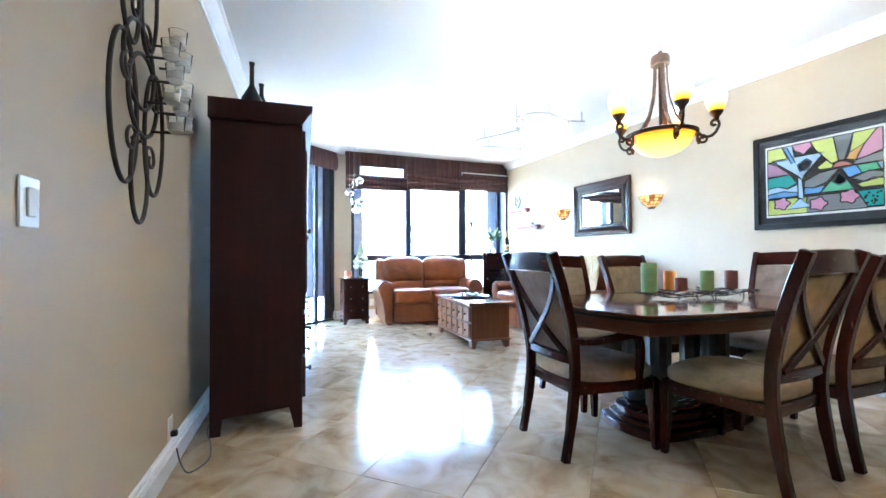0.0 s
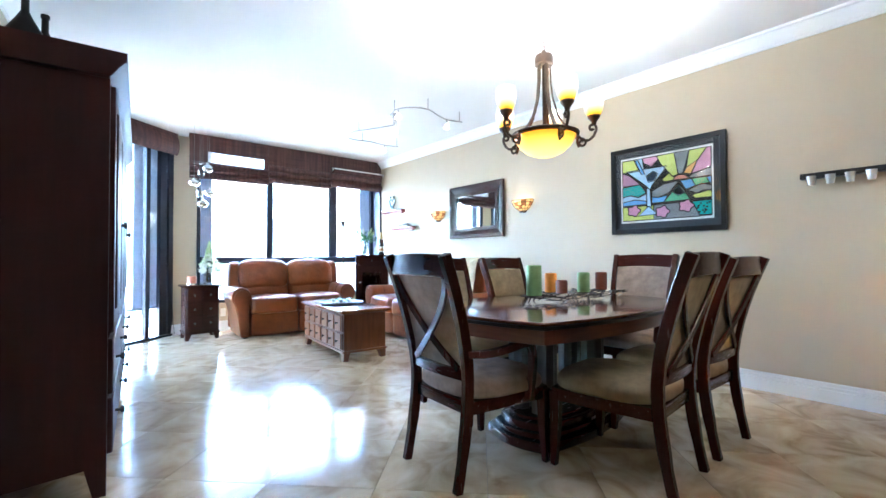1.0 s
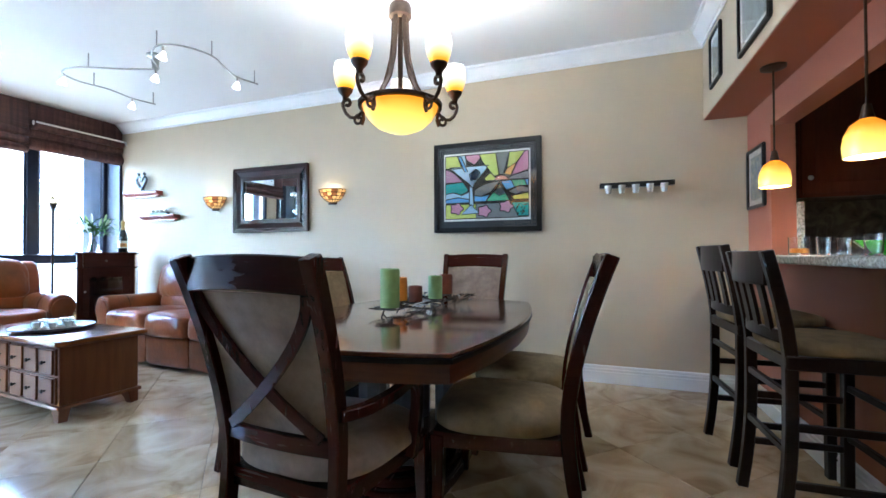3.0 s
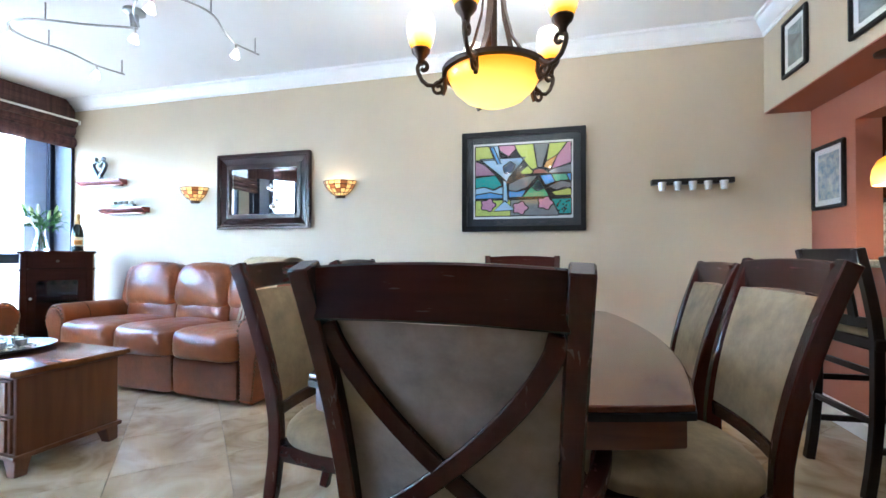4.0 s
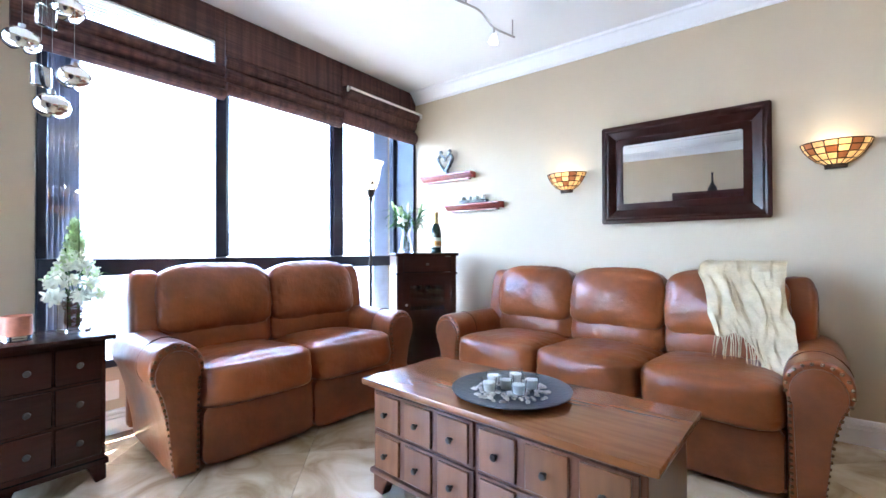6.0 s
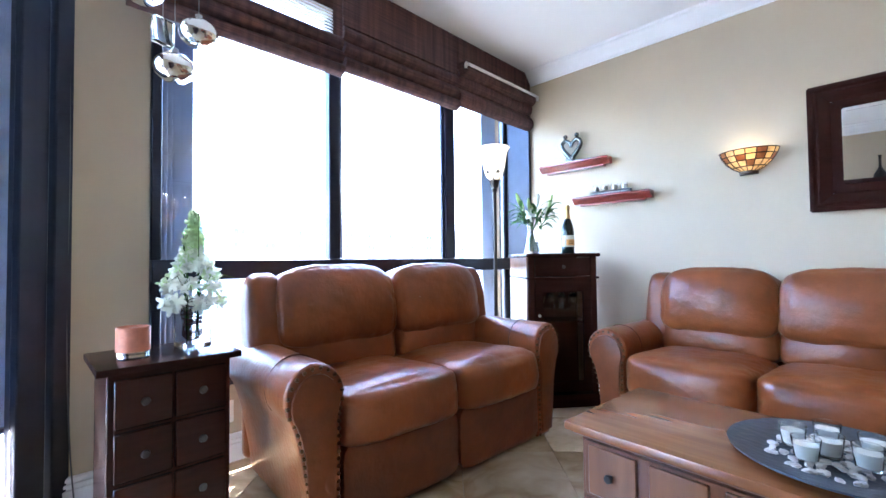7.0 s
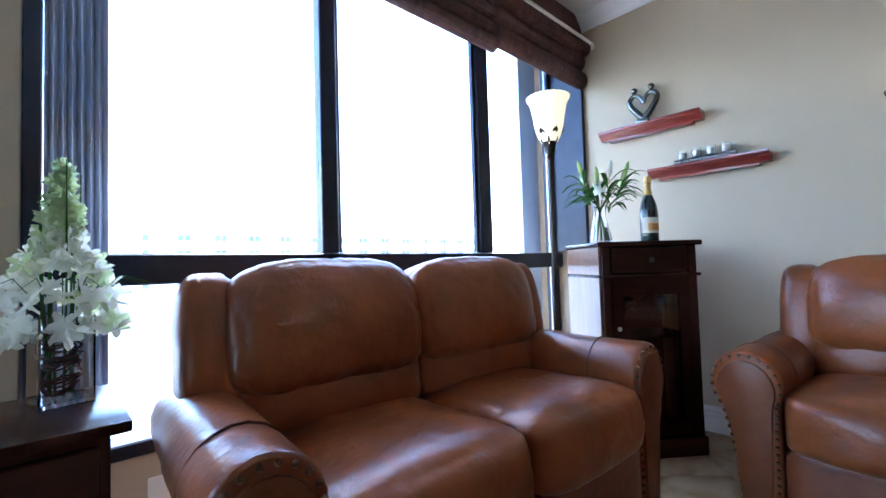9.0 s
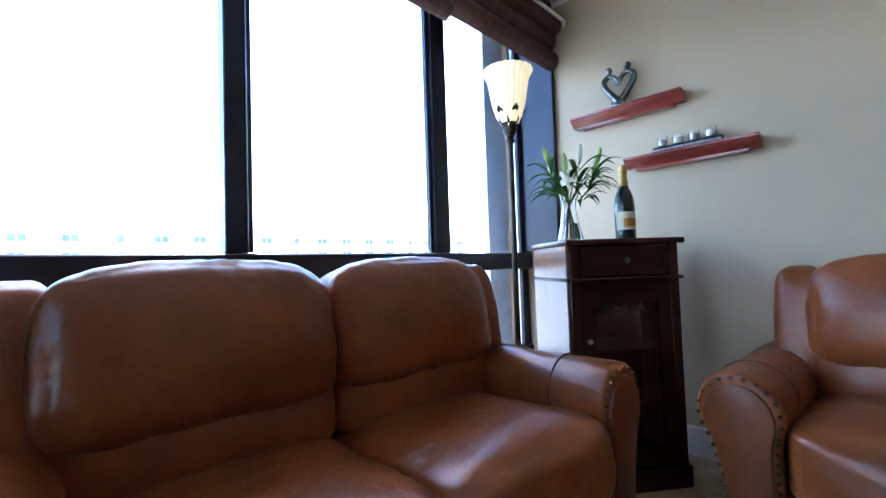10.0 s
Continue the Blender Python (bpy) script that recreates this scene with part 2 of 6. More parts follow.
M_LEAD = mat("lead came", (0.05, 0.04, 0.035), 0.5, 0.6, var=0.2)
M_BLACK = mat("black lacquer", (0.012, 0.012, 0.013), 0.3, var=0.2, scale=10)
M_CHAR = mat("charcoal mat board", (0.045, 0.05, 0.06), 0.7, var=0.06)
M_WHITE = mat("white paper", (0.8, 0.8, 0.8), 0.7, var=0.02)
M_INK = mat("black ink", (0.012, 0.012, 0.015), 0.6, var=0.1)
M_WAXG = mat("green wax", (0.24, 0.38, 0.14), 0.45, var=0.15, scale=12)
M_WAXO = mat("orange wax", (0.75, 0.28, 0.03), 0.45, var=0.15, scale=12)
M_WAXB = mat("brown wax", (0.17, 0.045, 0.02), 0.45, var=0.15, scale=12)
M_WAXP = mat("salmon marbled wax", (0.62, 0.23, 0.13), 0.4, var=0.25, scale=14)
M_WAXW = mat("white wax", (0.8, 0.78, 0.72), 0.45, var=0.05)
M_PEBBLE = mat("river pebbles", (0.22, 0.19, 0.16), 0.45, var=0, scale=9, c2=(0.68, 0.63, 0.55))
M_SLATE = mat("dark tray", (0.045, 0.055, 0.07), 0.4, var=0.25, scale=14, bump=0.3, bscale=50)
M_THROW = mat("cream throw", (0.60, 0.50, 0.32), 0.9, var=0.16, scale=14, bump=0.6, bscale=150)
M_LEAF = mat("lily leaf", (0.05, 0.13, 0.025), 0.4, var=0.25, scale=9)
M_BUD = mat("pale bud", (0.50, 0.60, 0.28), 0.5, var=0.2, scale=20)
M_PETAL = mat("white petal", (0.82, 0.82, 0.70), 0.5, var=0.06, scale=20)
M_PETALG = mat("greenish petal", (0.60, 0.70, 0.40), 0.5, var=0.12, scale=20)
M_TWIG = mat("dark twigs", (0.07, 0.035, 0.025), 0.7, var=0.2)
M_BOTTLE = mat("dark green bottle glass", (0.008, 0.014, 0.010), 0.06, var=0, bump=0, coat=0.6)
M_GOLD = mat("gold foil", (0.60, 0.40, 0.14), 0.35, 0.8, var=0.2, scale=40)
M_LABELO = mat("orange label paper", (0.72, 0.32, 0.07), 0.55, var=0.08)
M_CREAM = mat("cream label paper", (0.75, 0.68, 0.52), 0.6, var=0.04)
M_PLASTIC = mat("ivory plastic", (0.78, 0.76, 0.70), 0.35, var=0.02, bump=0)
M_LIMEG = mat("green glass bowl", (0.05, 0.22, 0.015), 0.08, var=0.1, scale=8, coat=0.5)
M_KTILE = stone("dark backsplash stone", ((0.04, 0.035, 0.03), (0.12, 0.10, 0.07), (0.24, 0.2, 0.14)), 0.35, 9)
M_KCAB = wood("kitchen cabinet cherry", (0.066, 0.017, 0.009), (0.098, 0.026, 0.0135), 0.25, stretch=(22, 22, 2))
M_CONC = mat("far facade", (0.72, 0.71, 0.69), 0.8, var=0.05, scale=0.1, bump=0)
M_FARG = mat("far window glass", (0.15, 0.17, 0.21), 1.0, var=0.2, scale=0.3, bump=0)
M_FARG.node_tree.nodes["Principled BSDF"].inputs["Specular IOR Level"].default_value = 0.0
M_GROUND = mat("far ground", (0.20, 0.21, 0.19), 0.9, var=0.2, scale=0.02, bump=0)
M_BALC = mat("balcony concrete", (0.55, 0.53, 0.5), 0.8, var=0.1, scale=3)
M_CORD = mat("grey cord", (0.10, 0.10, 0.11), 0.5, var=0.05)
PAINT = {k: mat("print " + k, v, 0.55, var=0.06, scale=30) for k, v in dict(
    lime=(0.62, 0.68, 0.16), pink=(0.66, 0.30, 0.46), blue=(0.14, 0.36, 0.75), teal=(0.04, 0.40, 0.38), green=(0.14, 0.50, 0.28),
    grey=(0.25, 0.26, 0.28), brick=(0.50, 0.19, 0.15), sky=(0.42, 0.60, 0.78), orange=(0.75, 0.38, 0.10), mauve=(0.42, 0.22, 0.36)).items()}



def dull(m, level):
    m.node_tree.nodes["Principled BSDF"].inputs["Specular IOR Level"].default_value = level


dull(M_FRAME, 0.2)
dull(M_MAHOG, 0.35)
dull(M_MAHOGX, 0.35)
dull(M_ESPRESSO, 0.18)
dull(M_OAK, 0.4)
dull(M_OAKD, 0.3)
dull(M_OAKF, 0.3)
dull(M_BLACK, 0.3)
dull(M_ARMOIRE, 0.3)


def thin(m, amount=0.45):
    """Lets light shine through a leaf or petal."""
    nt = m.node_tree
    b, out = nt.nodes["Principled BSDF"], nt.nodes["Material Output"]
    tr, mx = nt.nodes.new("ShaderNodeBsdfTranslucent"), nt.nodes.new("ShaderNodeMixShader")
    src = b.inputs["Base Color"].links[0].from_socket
    mx.inputs[0].default_value = amount
    nt.links.new(src, tr.inputs[0]); nt.links.new(b.outputs[0], mx.inputs[1]); nt.links.new(tr.outputs[0], mx.inputs[2]); nt.links.new(mx.outputs[0], out.inputs[0])


for m_ in (M_PETAL, M_PETALG, M_LEAF, M_BUD):
    thin(m_, 0.55)


def fade(m, c0, c1, z0, z1, p0, p1):
    """Lets a lit glass change its tint and glow from height z0 to z1 of the object."""
    nt = m.node_tree
    b = nt.nodes["Principled BSDF"]
    co, sep, mr, ra = (nt.nodes.new("ShaderNode" + k) for k in ("TexCoord", "SeparateXYZ", "MapRange", "ValToRGB"))
    mr.inputs["From Min"].default_value, mr.inputs["From Max"].default_value = z0, z1
    ra.color_ramp.elements[0].color, ra.color_ramp.elements[1].color = (*c0, 1), (*c1, 1)
    ra.color_ramp.elements[0].position, ra.color_ramp.elements[1].position = 0.1, 0.75
    st = nt.nodes.new("ShaderNodeMapRange")
    st.inputs["To Min"].default_value, st.inputs["To Max"].default_value = p0, p1
    L = nt.links.new
    L(co.outputs["Object"], sep.inputs[0]); L(sep.outputs["Z"], mr.inputs["Value"]); L(mr.outputs[0], ra.inputs[0])
    L(ra.outputs[0], b.inputs["Emission Color"]); L(mr.outputs[0], st.inputs["Value"]); L(st.outputs[0], b.inputs["Emission Strength"])
    L(ra.outputs[0], b.inputs["Base Color"])
    return m


M_CUP = fade(mat("lit amber-to-white glass", (0.8, 0.5, 0.1), 0.25, coat=0.4, var=0), (1.0, 0.36, 0.01), (1.0, 0.88, 0.6), 1.915, 2.045, 0.03, 0.05)
M_PEND = fade(mat("lit orange pendant glass", (0.8, 0.3, 0.05), 0.25, coat=0.4, var=0), (1.0, 0.62, 0.10), (1.0, 0.24, 0.005), 1.45, 1.59, 0.045, 0.026)
M_AMBERB = fade(mat("lit amber alabaster", (0.8, 0.45, 0.08), 0.3, coat=0.5, var=0), (1.0, 0.62, 0.10), (1.0, 0.30, 0.005), 1.69, 1.83, 0.05, 0.026)


# ---- mesh helpers ----
def part(name, bm, material, parent=None, label="", smooth=True):
    me = bpy.data.meshes.new(name)
    bm.normal_update()
    bm.to_mesh(me)
    bm.free()
    me.materials.append(material)
    if smooth:
        for f in me.polygons:
            f.use_smooth = True
        me.set_sharp_from_angle(angle=radians(38))
    ob = new(name, me)
    if parent:
        ob.parent = parent
    if label:
        ob["label"] = label
    return ob


def thing(name, label, category, m=Matrix(), group="", kind=""):
    ob = new(name)
    ob.empty_display_size = 0.1
    ob.matrix_basis = m
    return tagged(ob, label, category, group, kind)


def solo(name, bm, material, label, category="", kind="", group="", smooth=True):
    return tagged(part(name, bm, material, None, "", smooth), label, category, group, kind)


def move(bm, m):
    bmesh.ops.transform(bm, matrix=m, verts=bm.verts)
    return bm


def boxm(x0, x1, y0, y1, z0, z1, bevel=0.0, seg=1):
    bm = bmesh.new()
    bmesh.ops.create_cube(bm, size=1)
    move(bm, Matrix.Translation(((x0 + x1) / 2, (y0 + y1) / 2, (z0 + z1) / 2)) @ Matrix.Diagonal((x1 - x0, y1 - y0, z1 - z0, 1)))
    if bevel:
        bmesh.ops.bevel(bm, geom=bm.edges[:], offset=bevel, segments=seg, affect="EDGES", profile=0.6)
    return bm


def join(*bms):
    out = bms[0]
    for b in bms[1:]:
        vs = {v: out.verts.new(v.co) for v in b.verts}
        for f in b.faces:
            try:
                out.faces.new([vs[v] for v in f.verts])
            except ValueError:
                pass
        b.free()
    return out


def prism(pts, h0, h1, axis="z", bevel=0.0, seg=2):
    """A closed outline pulled along an axis; pts are (x, y) for z, (x, z) for y and (y, z) for x."""
    bm = bmesh.new()
    put = {"z": lambda a, b, h: (a, b, h), "y": lambda a, b, h: (a, h, b), "x": lambda a, b, h: (h, a, b)}[axis]
    lo = [bm.verts.new(put(a, b, h0)) for a, b in pts]
    hi = [bm.verts.new(put(a, b, h1)) for a, b in pts]
    n = len(pts)
    caps = [bm.faces.new(lo[::-1]), bm.faces.new(hi)]
    for i in range(n):
        bm.faces.new((lo[i], lo[(i + 1) % n], hi[(i + 1) % n], hi[i]))
    bmesh.ops.recalc_face_normals(bm, faces=bm.faces)
    if bevel:
        es = {e for c in caps for e in c.edges}
        bmesh.ops.bevel(bm, geom=list(es), offset=bevel, segments=seg, affect="EDGES", profile=0.6)
    return bm


def lathe(profile, seg=24, close=False):
    bm = bmesh.new()
    rings = []
    for r, z in profile:
        rings.append([bm.verts.new((r * math.cos(2 * math.pi * i / seg), r * math.sin(2 * math.pi * i / seg), z)) for i in range(seg)] if r > 1e-6 else [bm.verts.new((0, 0, z))])
    for a, b in zip(rings, rings[1:] + (rings[:1] if close else [])):
        for i in range(seg):
            j = (i + 1) % seg
            vs = [a[i % len(a)], a[j % len(a)], b[j % len(b)], b[i % len(b)]]
            vs = list(dict.fromkeys(vs))
            if len(vs) > 2:
                bm.faces.new(vs)
    bmesh.ops.recalc_face_normals(bm, faces=bm.faces)
    return bm


def tube(path, r, seg=8, r2=None, flat=1.0):
    """A round bar along a path; r2: the radius at its end; flat squashes it sideways."""
    bm = bmesh.new()
    P = [Vector(p) for p in path]
    n = len(P)
    rings = []
    prev = None
    for i, p in enumerate(P):
        d = (P[min(i + 1, n - 1)] - P[max(i - 1, 0)]).normalized()
        u = prev - d * prev.dot(d) if prev else d.orthogonal()
        if u.length < 1e-5:
            u = d.orthogonal()
        u.normalize()
        prev = u
        v = d.cross(u)
        rr = r + ((r2 if r2 is not None else r) - r) * i / max(1, n - 1)
        rings.append([bm.verts.new(p + rr * (math.cos(2 * math.pi * k / seg) * u + flat * math.sin(2 * math.pi * k / seg) * v)) for k in range(seg)])
    for a, b in zip(rings, rings[1:]):
        for k in range(seg):
            bm.faces.new((a[k], a[(k + 1) % seg], b[(k + 1) % seg], b[k]))
    bm.faces.new(rings[0][::-1])
    bm.faces.new(rings[-1])
    bmesh.ops.recalc_face_normals(bm, faces=bm.faces)
    return bm


def bar(path, w, d, up=(0, 0, 1)):
    """A rectangular bar along a path: w across, d along up."""
    bm = bmesh.new()
    P = [Vector(p) for p in path]
    n = len(P)
    rings = []
    for i, p in enumerate(P):
        t = (P[min(i + 1, n - 1)] - P[max(i - 1, 0)]).normalized()
        s = t.cross(Vector(up)).normalized()
        v = s.cross(t)
        ww, dd = (w[i] if isinstance(w, (list, tuple)) else w), (d[i] if isinstance(d, (list, tuple)) else d)
        rings.append([bm.verts.new(p + s * a * ww / 2 + v * b * dd / 2) for a, b in ((-1, -1), (1, -1), (1, 1), (-1, 1))])
    for a, b in zip(rings, rings[1:]):
        for k in range(4):
            bm.faces.new((a[k], a[(k + 1) % 4], b[(k + 1) % 4], b[k]))
    bm.faces.new(rings[0][::-1])
    bm.faces.new(rings[-1])
    bmesh.ops.recalc_face_normals(bm, faces=bm.faces)
    bmesh.ops.bevel(bm, geom=bm.edges[:], offset=min(0.004, 0.2 * min(min(w) if isinstance(w, (list, tuple)) else w, min(d) if isinstance(d, (list, tuple)) else d)), segments=1, affect="EDGES", clamp_overlap=True)
    return bm


def arc(f, n=16):
    return [f(i / (n - 1)) for i in range(n)]


def cushion(sx, sy, sz, puff=4.0, cuts=12, lumps=0.006, seed=0.0, crown=(0.0, 0.0), pucker=0.0):
    """A stuffed block, centred: rounded edges, swollen middles, faint folds."""
    bm = bmesh.new()
    bmesh.ops.create_cube(bm, size=2)
    bmesh.ops.subdivide_edges(bm, edges=bm.edges[:], cuts=cuts, use_grid_fill=True)
    for v in bm.verts:
        x, y, z = v.co
        k = (abs(x) ** puff + abs(y) ** puff + abs(z) ** puff) ** (1 / puff)
        q = Vector((x, y, z)) / k
        q = Vector((q.x * sx / 2, q.y * sy / 2, q.z * sz / 2))
        w = noise.noise(Vector((q.x * 7 + seed, q.y * 7 - seed, q.z * 11))) + 0.5 * noise.noise(Vector((q.x * 19, q.y * 17 + seed, q.z * 23)))
        fold_ = abs(noise.noise(Vector((q.x * 15 + seed * 2, q.y * 15, q.z * 9 - seed))))
        edge = max(abs(x), abs(z)) ** 6
        v.co = q + q.normalized() * lumps * (w - 0.8 * edge * max(0, 0.22 - fold_) / 0.22)
        v.co.y -= crown[0] * (1 - x * x) * (1 - z * z) * (y < 0)
        v.co.z += crown[1] * (1 - x * x) * (1 - y ** 4) * (z > 0)
        if pucker:                              # short gathers run in from the side seams
            side = max(0.0, (abs(x) - 0.55) / 0.45) ** 1.5
            ridge = math.sin(q.z * 150 + q.y * 110 + 6 * noise.noise(Vector((q.z * 14 + seed, q.y * 14, x))) + 3 * abs(x))
            ridge *= max(0, 0.35 + noise.noise(Vector((q.z * 9, seed + q.y * 9, x * 1.5))))
            v.co.y -= pucker * side * ridge * (abs(y) > 0.9)
            v.co.z += pucker * side * ridge * (abs(y) <= 0.9)
    bmesh.ops.recalc_face_normals(bm, faces=bm.faces)
    return bm


def ring_frame(w0, h0, w1, h1, d0, d1, bevel=0.004):
    """A picture frame in the x-z plane, centred: outer w0 x h0, inner w1 x h1, from y = d0 to d1 (its front)."""
    bm = bmesh.new()
    def loop(w, h, y):
        return [bm.verts.new((a * w / 2, y, b * h / 2)) for a, b in ((-1, -1), (1, -1), (1, 1), (-1, 1))]
    A, B, C, D = loop(w0, h0, d0), loop(w0, h0, d1), loop(w1, h1, d1), loop(w1, h1, d0)
    for p, q in ((A, B), (B, C), (C, D), (D, A)):
        for i in range(4):
            bm.faces.new((p[i], p[(i + 1) % 4], q[(i + 1) % 4], q[i]))
    bmesh.ops.recalc_face_normals(bm, faces=bm.faces)
    if bevel:
        bmesh.ops.bevel(bm, geom=bm.edges[:], offset=bevel, segments=2, affect="EDGES")
    return bm


# ---- the structure ----
CEIL, EAST, WIN = 2.715, 4.27, 7.18
floor = solo("floor", boxm(-1.4, 4.6, -3.2, 7.5, -0.25, -0.006), M_GROUT, "polished beige travertine floor tiles laid diagonally", "floor", "structure")
ceiling = solo("ceiling", boxm(-1.4, 4.6, -3.2, 7.5, CEIL, CEIL + 0.2), M_CEIL, "smooth white painted ceiling", "ceiling", "structure")
solo("wall_east", boxm(EAST, EAST + 0.2, -3.2, 7.34, 0, CEIL), M_WALL, "long beige painted living room wall", "wall", "structure")
WEST = pose(-0.225, 3.0, 0, 0, 0, -4)     # the west wall's own axes: y along it, x into the room
w = solo("wall_west", boxm(-0.2, 0, -6.0, 3.13, 0, CEIL), M_WALL, "beige painted wall with a light switch", "wall", "structure")
w.matrix_basis = WEST
solo("wall_south", boxm(-1.4, 4.6, -3.4, -3.2, 0, CEIL), M_WALL, "plain beige wall closing the hall", "wall", "structure")
# kitchen partition with a bar opening, and the dropped soffit in front of it
solo("wall_kitchen_pier", boxm(3.83, EAST, 0.01, 0.14, 0, 2.055), M_TERRA, "terracotta painted pier beside the bar opening", "wall", "structure")
solo("wall_kitchen_low", boxm(1.2, 3.83, 0.01, 0.14, 0, 0.995), M_TERRA, "terracotta painted wall under the bar top", "wall", "structure")
solo("wall_kitchen_head", boxm(1.2, 3.83, 0.01, 0.14, 1.86, 2.055), M_TERRA, "terracotta painted wall over the bar opening", "wall", "structure")
solo("wall_kitchen_end", boxm(1.08, 1.2, -3.2, 0.42, 0, CEIL), M_WALL, "beige wall end between hall and kitchen", "wall", "structure")
solo("soffit", boxm(1.2, EAST, -0.02, 0.42, 2.06, CEIL), M_WALL, "beige soffit hanging over the breakfast bar", "soffit", "structure")
solo("soffit_underside", boxm(1.2, EAST, -0.02, 0.417, 2.052, 2.06), M_TERRA, "terracotta painted underside of the soffit", "soffit", "structure")

CROWN = ((0, 0), (0.012, 0), (0.016, 0.02), (0.03, 0.028), (0.045, 0.05), (0.07, 0.072), (0.078, 0.09), (0.095, 0.096), (0.1, 0.112), (0, 0.112))
BASE = ((0, 0), (0.018, 0), (0.018, 0.088), (0.009, 0.091), (0.009, 0.097), (0.016, 0.10), (0.016, 0.112), (0.008, 0.115), (0.008, 0.120), (0.013, 0.123), (0.011, 0.136), (0.004, 0.142), (0, 0.142))


def trim(name, profile, m, length, label):
    """A moulding along y, its profile standing out to -x of the pose."""
    ob = solo(name, prism([(-a, b) for a, b in profile], 0, length, "y"), M_TRIM, label, "trim", "structure")
    ob.matrix_basis = m
    return ob


trim("trim_crown_east", CROWN, pose(EAST, 0.42, CEIL - 0.113), 6.5, "white stepped crown moulding")
trim("trim_crown_soffit", CROWN, pose(1.2, 0.42, CEIL - 0.113, 0, 0, -90), EAST - 1.2, "white stepped crown moulding on the soffit")
trim("trim_crown_west", CROWN, WEST @ pose(0, 3.1, CEIL - 0.113, 0, 0, 180), 8.5, "white stepped crown moulding")
trim("baseboard_east", BASE, pose(EAST, 0.14, 0), 7.03, "tall white profiled baseboard")
trim("baseboard_west", BASE, WEST @ pose(0, 3.1, 0, 0, 0, 180), 8.5, "tall white profiled baseboard")
trim("baseboard_kitchen", BASE, pose(1.2, 0.14, 0, 0, 0, -90), EAST - 1.2, "tall white profiled baseboard")

# column and window wall
solo("column", boxm(1.13, 1.445, 7.20, 7.5, 0, CEIL, 0.004), M_WALL, "beige painted column between window and balcony door", "column", "structure")
trim("baseboard_column", BASE, pose(1.445, 7.20, 0, 0, 0, 90), 0.31, "white profiled baseboard")
solo("wall_window_low", boxm(1.445, EAST, WIN, WIN + 0.16, 0, 0.40), M_WALL, "low beige wall under the window", "wall", "structure")
solo("wall_window_head", boxm(1.445, EAST, WIN, WIN + 0.16, 2.60, CEIL), M_WALL, "beige wall strip over the window", "wall", "structure")
trim("baseboard_window", BASE, pose(EAST, WIN, 0, 0, 0, 90), EAST - 1.445, "white profiled baseboard")

win = thing("window_1", "wide dark aluminium window in three bays", "window", kind="structure")
for x0, x1 in ((1.445, 1.49), (2.384, 2.466), (3.42, 3.525), (4.2, EAST)):
    part("window_frame", boxm(x0, x1, WIN, WIN + 0.07, 1.053, 2.60, 0.006), M_ALU, win)
    part("window_frame", boxm(x0, x1, WIN, WIN + 0.07, 0.45, 0.95, 0.006), M_ALU, win)
for x0, x1 in ((2.466, 2.488), (3.40, 3.42), (3.525, 3.55)):
    part("window_frame", boxm(x0, x1, WIN + 0.018, WIN + 0.05, 1.06, 2.58, 0.003), M_ALU, win)
part("window_jamb", boxm(EAST - 0.035, EAST - 0.001, 6.93, WIN, 1.06, 2.58, 0.004), M_ALU, win)
part("window_sill", boxm(1.445, EAST, WIN - 0.035, WIN + 0.085, 0.95, 1.053, 0.006), M_ALU, win)
part("window_sill", boxm(1.445, EAST, WIN - 0.02, WIN + 0.08, 0.40, 0.45, 0.006), M_ALU, win)
for x0, x1 in ((1.49, 2.384), (2.488, 3.40), (3.55, 4.2)):
    for z0, z1 in ((0.45, 0.95), (1.053, 2.60)):
        p = part("pane", boxm(x0, x1, WIN + 0.03, WIN + 0.036, z0, z1), M_PANE, win, smooth=False)
        p.visible_shadow = False


def shutter(m, n, width, label):
    """A stacked accordion shutter: upright ribs folded together."""
    t = thing("accordion_shutter", label, "shutter", m)
    for i in range(n):
        w = width / n
        part("rib", prism([(i * w, 0), (i * w + w * 0.5, 0.05), (i * w + w * 1.02, 0), (i * w + w * 1.02, 0.008), (i * w + w * 0.5, 0.058), (i * w, 0.008)], 0.4, 2.6, "z"), M_SHUTTER, t, smooth=False)
    part("track", boxm(-0.01, width + 0.01, -0.01, 0.07, 0.38, 0.4), M_ALU, t)
    return t


shutter(pose(1.49, WIN + 0.14, 0), 7, 0.165, "folded grey accordion shutter stacked outside the window")
shutter(pose(4.06, WIN + 0.16, 0), 7, 0.22, "folded grey accordion shutter beside the lamp")

# balcony door, set at an angle
DOOR = pose(1.14, 7.24, 0, 0, 0, 180 + 38)        # x runs along the door from the column, y to the inside is negative
DL = 1.72
door = thing("door_1", "dark framed sliding glass balcony door", "door", DOOR, kind="structure")
for x0, x1, y in ((0.0, 0.075, 0.02), (0.082, 0.19, 0.0), (0.36, 0.42, 0.03), (0.83, 0.90, 0.0), (DL - 0.06, DL, 0.0)):
    part("door_frame", boxm(x0, x1, y - 0.03, y + 0.03, 0.03, 2.46, 0.005), M_ALU, door)
part("door_frame", boxm(0, DL, -0.05, 0.06, 2.46, 2.52, 0.005), M_ALU, door)
part("door_track", boxm(0, DL, -0.05, 0.06, 0.0, 0.03, 0.005), M_ALU, door)
for x0, x1, y in ((0.19, 0.83, 0.0), (0.9, DL - 0.06, 0.0)):
    part("pane", boxm(x0, x1, y - 0.004, y + 0.002, 0.03, 2.46), M_PANE, door, smooth=False).visible_shadow = False
part("door_handle", boxm(0.845, 0.885, 0.032, 0.06, 0.95, 1.2, 0.008), M_ALU, door)
